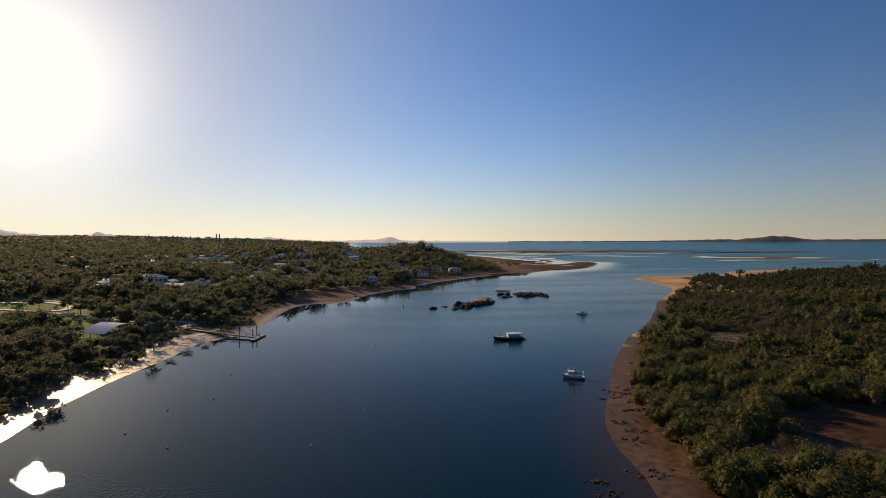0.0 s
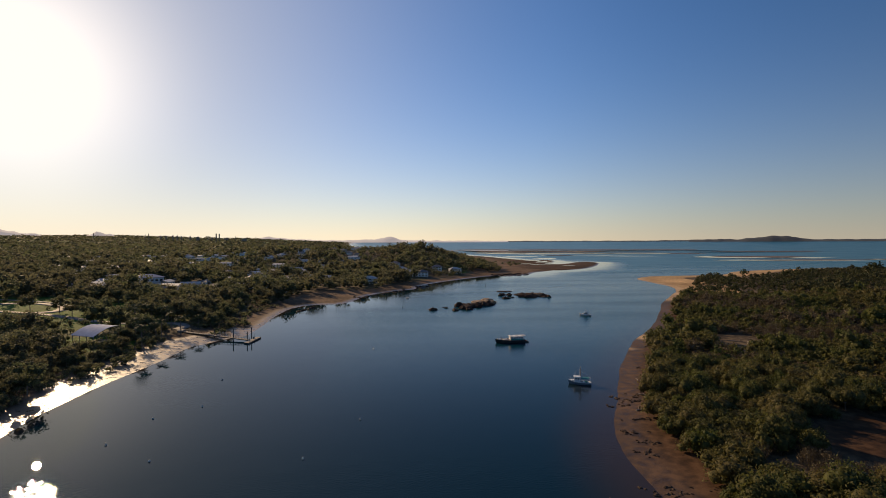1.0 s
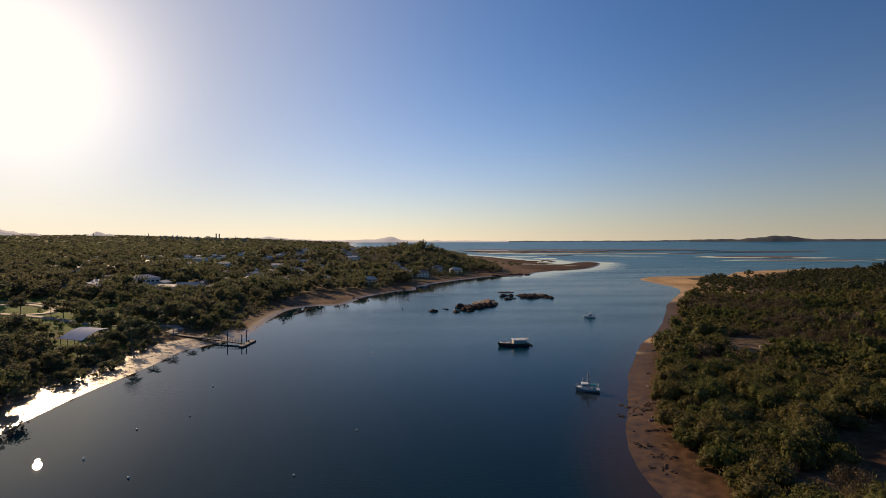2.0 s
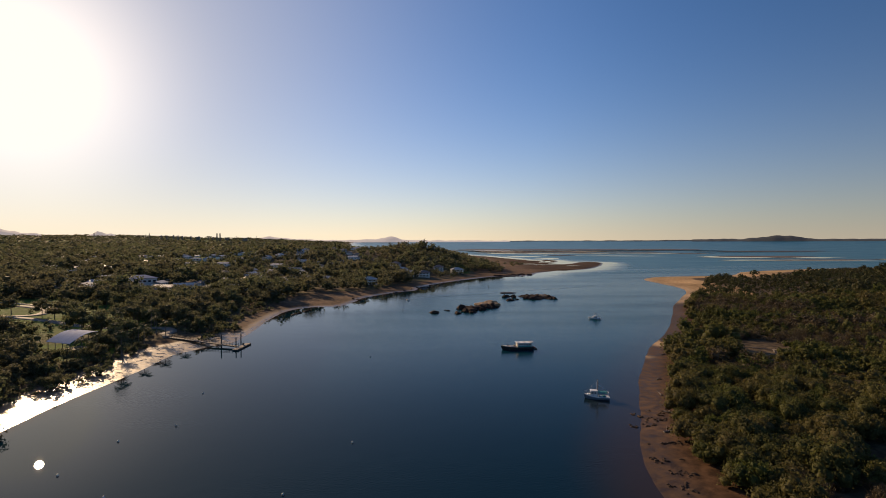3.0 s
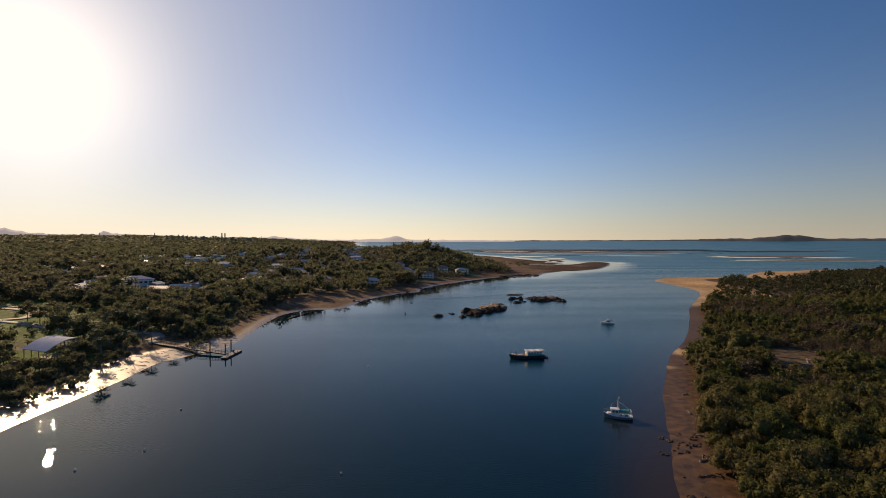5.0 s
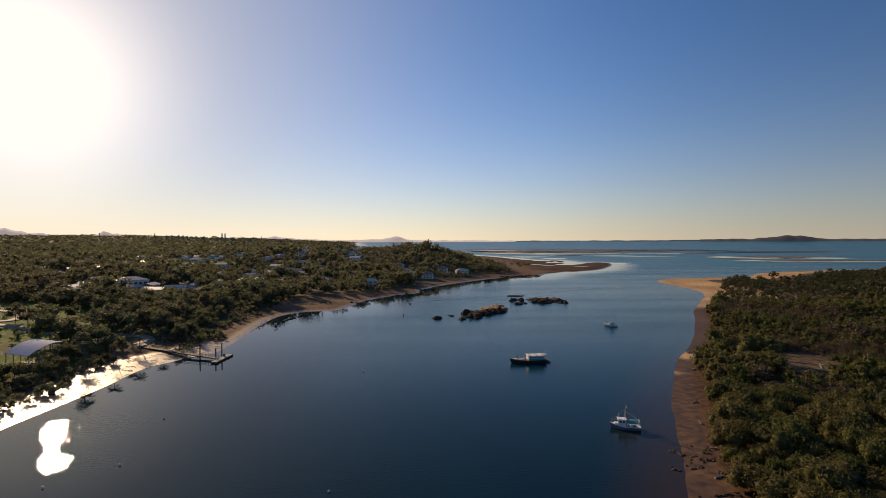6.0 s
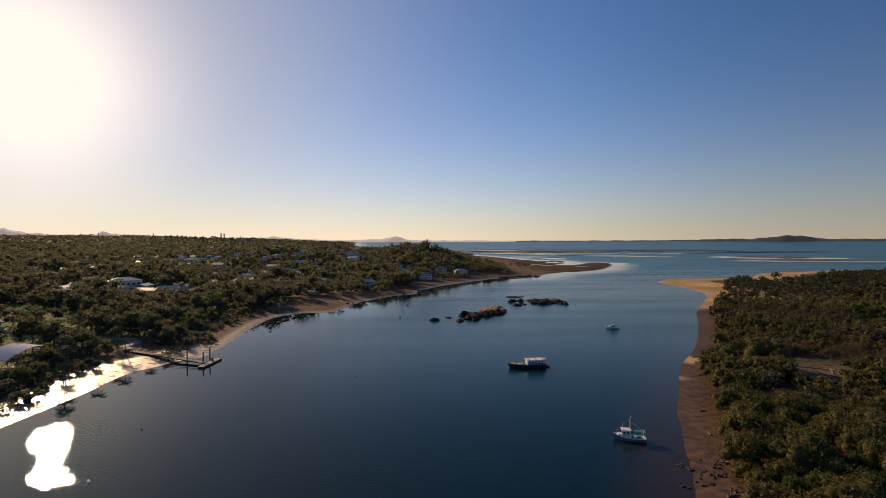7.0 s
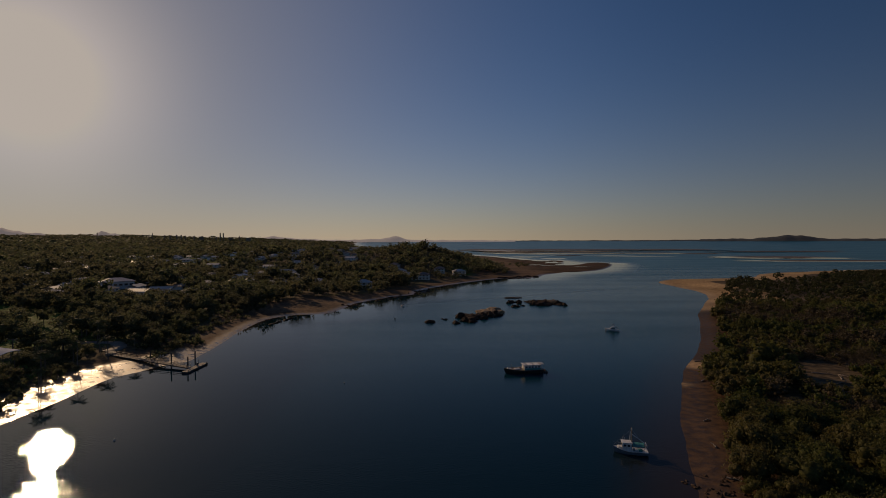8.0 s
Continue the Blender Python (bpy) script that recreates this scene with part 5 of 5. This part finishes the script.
def build_workboat():
    ob = thing("houseboat", "black hulled workboat with a white cabin moored midstream", "boat", (37.6, 235.8, 0), 186)
    part("hull", hull(14.6, 4.4, 1.9, 1.35, 0.6, 0.12, 0.35, 0.9), HULL_BLACK, ob, "black painted hull")
    band = hull(14.7, 4.5, 1.95, 1.42, 0.2, 0.16, 0.08, 0.9)
    for v in band.verts:
        u = (v.co.x + 7.3) / 14.6
        v.co.z = max(v.co.z, 1.22 + 0.5 * max(0, (u - 0.45) / 0.55) ** 1.7)
    part("rubbing_strake", band, TIMBER, ob, "worn pale rubbing strake")
    cab = part("cabin", boxed(-3.2, 0, 2.05, 6.4, 3.5, 1.9, 0.06), WHITE, ob, "white cabin with teal lower sides")
    for s in (-1, 1):
        part("side_band", boxed(-3.2, s * 1.77, 1.6, 6.2, 0.06, 0.8), TEAL, cab, "faded teal band")
        for k in range(5):
            part("window", boxed(-5.6 + 1.2 * k, s * 1.78, 2.4, 0.8, 0.06, 0.5), GLASS, cab)
    part("door", boxed(0.02, 0.9, 1.9, 0.06, 0.7, 1.6), TIMBER, cab)
    for k in range(8):
        part("roof_panel", boxed(-6.3 + 0.9 * k, 0, 3.12 + 0.03 * (k % 2), 0.74, 4.0, 0.1, 0.02), WHITE if k % 3 else ROOF_PALE, cab)
    part("roof_frame", boxed(-3.15, 0, 3.03, 7.2, 3.9, 0.08), STEEL, cab)
    part("rear_awning", boxed(-7.0, 0, 3.3, 1.3, 3.4, 0.06), ROOF_PALE, ob)
    for s in (-1, 1):
        part("awning_post", rodded((-7.1, s * 1.6, 1.0), (-7.1, s * 1.6, 3.3), 0.04, 0.04, 6), STEEL, ob)
    bits = part("bitts", rodded((4.4, -0.7, 1.1), (4.4, -0.7, 3.2), 0.07, 0.07), DARK_PILE, ob)
    part("post", rodded((4.4, 0.7, 1.1), (4.4, 0.7, 3.2), 0.07, 0.07), DARK_PILE, bits)
    part("crossbar", rodded((4.4, -0.8, 3.1), (4.4, 0.8, 3.1), 0.06, 0.06), DARK_PILE, bits)
    part("pole", rodded((6.5, 0.0, 1.5), (6.5, 0, 3.0), 0.05, 0.04), DARK_PILE, ob)
    part("deck_load", boxed(2.3, 0.3, 1.45, 2.0, 2.0, 0.5, 0.06), ROOF_PALE, ob, "pale covered load on the foredeck")
    part("deck_box", boxed(4.9, -0.2, 1.5, 1.0, 1.2, 0.5, 0.06), WHITE, ob)
    part("deck_box", boxed(0.9, -1.1, 1.5, 0.8, 0.8, 0.7, 0.06), TIMBER, ob)
    part("anchor_winch", rodded((5.8, -0.4, 1.75), (5.8, 0.4, 1.75), 0.25, 0.25, 10), STEEL, ob)
    for k in range(6):
        for s in (-1, 1):
            part("fender", rodded((-6.0 + 2.0 * k, s * 2.28, 0.3), (-6.0 + 2.0 * k, s * 2.28, 1.1), 0.16, 0.16, 8), HULL_BLACK, ob)
    d = thing("dinghy", "small dark dinghy with an outboard tied astern", "dinghy", (45.9, 236.6, 0), 100)
    part("hull", hull(3.2, 1.4, 0.6, 0.42, 0.15, 0.06, 0.22), HULL_BLACK, d)
    part("thwart", boxed(0.1, 0, 0.3, 0.3, 1.2, 0.06), TIMBER, d)
    o = part("outboard", boxed(-1.7, 0, 0.75, 0.35, 0.3, 0.5, 0.06), HULL_BLACK, d)
    part("shaft", boxed(-1.72, 0, 0.2, 0.14, 0.1, 0.8), DARK_PILE, o)
    part("drum", rodded((0.6, 0, 0.2), (0.6, 0, 0.8), 0.28, 0.28, 10), ORANGE, d)


def build_cruiser():
    ob = thing("motor_cruiser", "white motor cruiser with flybridge and dark canopy", "motorboat", (101.5, 317.2, 0), 152)
    part("hull", hull(8.4, 3.0, 1.5, 1.0, 0.5, 0.1, 0.2, 0.92), WHITE, ob)
    band = hull(8.44, 3.04, 1.2, 0.62, 0.1, 0.3, 0.05, 0.92)
    for v in band.verts:
        v.co.z = min(max(v.co.z, 0.3), 0.52)
    part("waterline_stripe", band, HULL_BLACK, ob, "dark blue stripe along the hull")
    cab = part("cabin", loft([[(-1.9, -1.25, 0.9), (-1.9, 1.25, 0.9), (-1.8, 1.05, 2.2), (-1.8, -1.05, 2.2)], [(1.0, -1.2, 0.9), (1.0, 1.2, 0.9), (0.5, 0.95, 2.15), (0.5, -0.95, 2.15)],
                               [(2.5, -0.8, 0.95), (2.5, 0.8, 0.95), (2.2, 0.5, 1.3), (2.2, -0.5, 1.3)]]), WHITE, ob)
    for s in (-1, 1):
        part("window", boxed(-0.7, s * 1.17, 1.65, 2.1, 0.06, 0.55), GLASS, cab)
    part("windscreen", loft([[(1.05, -0.95, 1.35), (1.05, 0.95, 1.35), (1.12, 0.95, 1.4), (1.12, -0.95, 1.4)], [(0.62, -0.85, 2.1), (0.62, 0.85, 2.1), (0.68, 0.85, 2.14), (0.68, -0.85, 2.14)]]), GLASS, cab)
    fb = part("flybridge", boxed(-0.8, 0, 2.45, 2.2, 2.0, 0.5, 0.12), WHITE, ob)
    part("seat", boxed(-1.2, 0, 2.8, 0.5, 1.4, 0.4, 0.08), WHITE, fb)
    can = part("canopy", boxed(-0.9, 0, 4.05, 2.0, 1.9, 0.09, 0.03), HULL_BLACK, fb, "dark canvas canopy")
    for x in (-1.7, -0.1):
        for s in (-1, 1):
            part("frame_tube", rodded((x, s * 0.9, 2.6), (x, s * 0.9, 4.0), 0.03, 0.03, 6), STEEL, fb)
    part("cockpit_awning", boxed(-2.8, 0, 2.3, 1.8, 2.2, 0.08, 0.02), HULL_BLACK, ob)
    for s in (-1, 1):
        part("awning_post", rodded((-3.6, s * 1.0, 0.9), (-3.6, s * 1.0, 2.3), 0.03, 0.03, 6), STEEL, ob)
        bm = bmesh.new()
        pts = [(-4.2 + 8.4 * u, s * 1.42 * (1 - max(0, (u - 0.45) / 0.55) ** 2.6), 1.65 + 0.45 * max(0, (u - 0.45) / 0.55)) for u in (0.6, 0.7, 0.8, 0.9, 1.0)]
        for p, q in zip(pts, pts[1:]):
            rod(bm, p, q, 0.022, 0.022, 5)
        part("bow_rail", bm, STEEL, ob)
    part("antenna", rodded((-0.2, 0.8, 2.6), (-0.5, 0.8, 5.2), 0.025, 0.015, 5), WHITE, ob)
    part("swim_platform", boxed(-4.5, 0, 0.35, 0.7, 2.4, 0.1, 0.03), WHITE, ob)


def build_runabout():
    ob = thing("runabout", "small open motorboat trailing a faint wake", "motorboat", (-20, 420, 0), -60)
    part("hull", hull(4.6, 1.9, 0.9, 0.65, 0.2, 0.07, 0.3), WHITE, ob)
    part("console", boxed(0.2, 0, 0.85, 0.6, 0.8, 0.9, 0.08), WHITE, ob)
    part("windscreen", boxed(0.5, 0, 1.45, 0.06, 0.8, 0.4), GLASS, ob)
    part("outboard", boxed(-2.4, 0, 0.8, 0.4, 0.35, 0.6, 0.08), HULL_BLACK, ob)
    part("seat", boxed(-0.8, 0, 0.6, 0.6, 1.2, 0.4, 0.06), TIMBER, ob)


def build_wake():
    c = curve_through([(-20.5, 421), (-18, 430), (-9, 438), (9.5, 445), (57, 470), (127, 510), (182, 540), (233, 563)], 8)
    d = np.gradient(c, axis=0)
    d /= np.linalg.norm(d, axis=1)[:, None]
    V, F = [], []
    for k, (p, q) in enumerate(zip(c, d)):
        w = 0.35 + 1.0 * k / len(c) * (1 - k / len(c)) * 2
        V += [(p[0] - q[1] * w, p[1] + q[0] * w, 0.03), (p[0], p[1], 0.06), (p[0] + q[1] * w, p[1] - q[0] * w, 0.03)]
        if k:
            a, b = 3 * k - 3, 3 * k
            F += [(a, a + 1, b + 1, b), (a + 1, a + 2, b + 2, b + 1)]
    tagged(new("boat_wake", mesh_from("boat_wake", V, F, WAKE, True)), "faint smooth wake behind the small motorboat", "wake", kind="structure")


build_wake()
build_trawler()
bpy.data.objects["fishing_trawler"].scale = (0.84, 0.82, 0.9)
build_workboat()
build_cruiser()
bpy.data.objects["motor_cruiser"].scale = (0.88, 0.88, 0.88)
build_runabout()


# ---- landing ----
def build_pontoon():
    ax, ay, bx, by = -89.3, 237.4, -88.5, 251.2
    ang = math.degrees(math.atan2(by - ay, bx - ax))
    mx, my = (ax + bx) / 2, (ay + by) / 2
    ob = thing("floating_pontoon", "floating timber pontoon held by dark steel piles", "pontoon", (mx, my, 0), ang)
    ln = math.hypot(bx - ax, by - ay)
    part("float", boxed(0, 0, 0.2, ln, 2.5, 0.7, 0.08), DARK_PILE, ob)
    for k in range(28):
        part("plank", boxed(-ln / 2 + (k + 0.5) * ln / 28, 0, 0.6, ln / 28 - 0.05, 2.55, 0.07), TIMBER, ob)
    for k in range(5):
        part("bollard", rodded((-ln / 2 + 0.6 + k * (ln - 1.2) / 4, -1.05, 0.6), (-ln / 2 + 0.6 + k * (ln - 1.2) / 4, -1.05, 1.1), 0.1, 0.1, 8), DARK_PILE, ob)
    part("locker", boxed(3.0, 0.8, 1.1, 0.7, 0.5, 1.0, 0.05), DARK_PILE, ob)
    part("lamp_post", rodded((4.2, 1.0, 0.6), (4.2, 1.0, 2.6), 0.06, 0.05), DARK_PILE, ob)
    for x, y, h in ((-91.4, 243.8, 4.6), (-91.2, 249.0, 5.6), (-99.4, 246.8, 5.4), (-112.0, 254.2, 4.2)):
        p = thing("mooring_pile", "dark steel mooring pile standing in the water", "pile", (x, y, -2), 0, "piles of the landing")
        part("shaft", rodded((0, 0, 0), (0, 0, h + 2), 0.24, 0.24, 12), DARK_PILE, p)
        part("cap", rodded((0, 0, h + 2), (0, 0, h + 2.35), 0.27, 0.05, 12), DARK_PILE, p)


def build_gangway():
    p, q = Vector((-90.6, 243.0, 0.95)), Vector((-131.0, 259.4, 2.3))
    ln = (q - p).length
    ob = new("gangway")
    ob.matrix_world = Matrix.Translation((p + q) / 2) @ Matrix(((q - p).normalized(), Vector((0, 0, 1)).cross((q - p).normalized()).normalized(), (q - p).normalized().cross(Vector((0, 0, 1)).cross((q - p).normalized()).normalized()))).transposed().to_4x4()
    tagged(ob, "long dark truss gangway sloping down to the pontoon", "gangway")
    part("deck", boxed(0, 0, 0, ln, 1.9, 0.12), TIMBER, ob)
    for s in (-1, 1):
        part("handrail", boxed(0, s * 0.95, 1.15, ln, 0.09, 0.09), DARK_PILE, ob)
        part("bottom_chord", boxed(0, s * 0.95, -0.15, ln, 0.16, 0.4), DARK_PILE, ob)
        part("mid_rail", boxed(0, s * 0.95, 0.6, ln, 0.06, 0.06), DARK_PILE, ob)
        for k in range(26):
            x = -ln / 2 + 0.1 + k * (ln - 0.2) / 25
            part("upright", boxed(x, s * 0.95, 0.55, 0.08, 0.07, 1.2), DARK_PILE, ob)
    a = thing("landing_ramp", "concrete causeway leading from the park to the gangway", "causeway", (0, 0, 0))
    r0, r1 = Vector((-130.8, 259.3, 2.25)), Vector((-142.0, 272.0, 3.1))
    d = (r1 - r0)
    t = math.degrees(math.atan2(d.y, d.x))
    m = (r0 + r1) / 2
    part("slab", boxed(m.x, m.y, m.z - 0.15, d.length, 3.4, 0.35, 0.05, t), ROAD, a)
    part("abutment", boxed(r0.x - 1.0, r0.y + 0.4, 1.4, 2.4, 3.6, 3.0, 0.08, t), ROAD, a)
    for k in range(9):
        c = r0.lerp(r1, k / 8)
        for s in (-1, 1):
            o = Vector((-math.sin(radians(t)), math.cos(radians(t)), 0)) * 1.6 * s
            part("post", rodded(c + o, c + o + Vector((0, 0, 1.1)), 0.06, 0.06, 6), TIMBER, a)


build_pontoon()
build_gangway()


# ---- buoys and markers ----
def buoy(x, y, r=0.27, group="mooring buoys"):
    ob = thing("mooring_buoy", "small round mooring buoy floating on still water", "buoy", (x, y, 0), 0, group)
    bm = bmesh.new()
    bmesh.ops.create_uvsphere(bm, u_segments=14, v_segments=9, radius=r, matrix=Matrix.Translation((0, 0, r * 0.45)) @ Matrix.Diagonal((1, 1, 0.9, 1)))
    part("float", bm, BUOY_W, ob)
    part("ring", rodded((0, 0, r * 1.2), (0, 0, r * 1.9), 0.06, 0.06, 6), STEEL, ob)


for x, y in ((-75, 177), (-69, 149.5), (-78, 140), (-79.5, 123), (-64, 114), (-30, 114), (-20.5, 137.5), (-27, 224)):
    buoy(x, y)


def marker(x, y, h):
    ob = thing("channel_marker", "thin dark channel marker post", "marker", (x, y, -2), 0, "channel markers")
    part("post", rodded((0, 0, 0), (0, 0, h + 2), 0.16, 0.14, 8), DARK_PILE, ob)
    part("topmark", boxed(0, 0, h + 1.6, 0.7, 0.7, 0.9, 0.05), DARK_PILE, ob)


marker(-21, 360, 1.0)
marker(61, 530, 1.4)
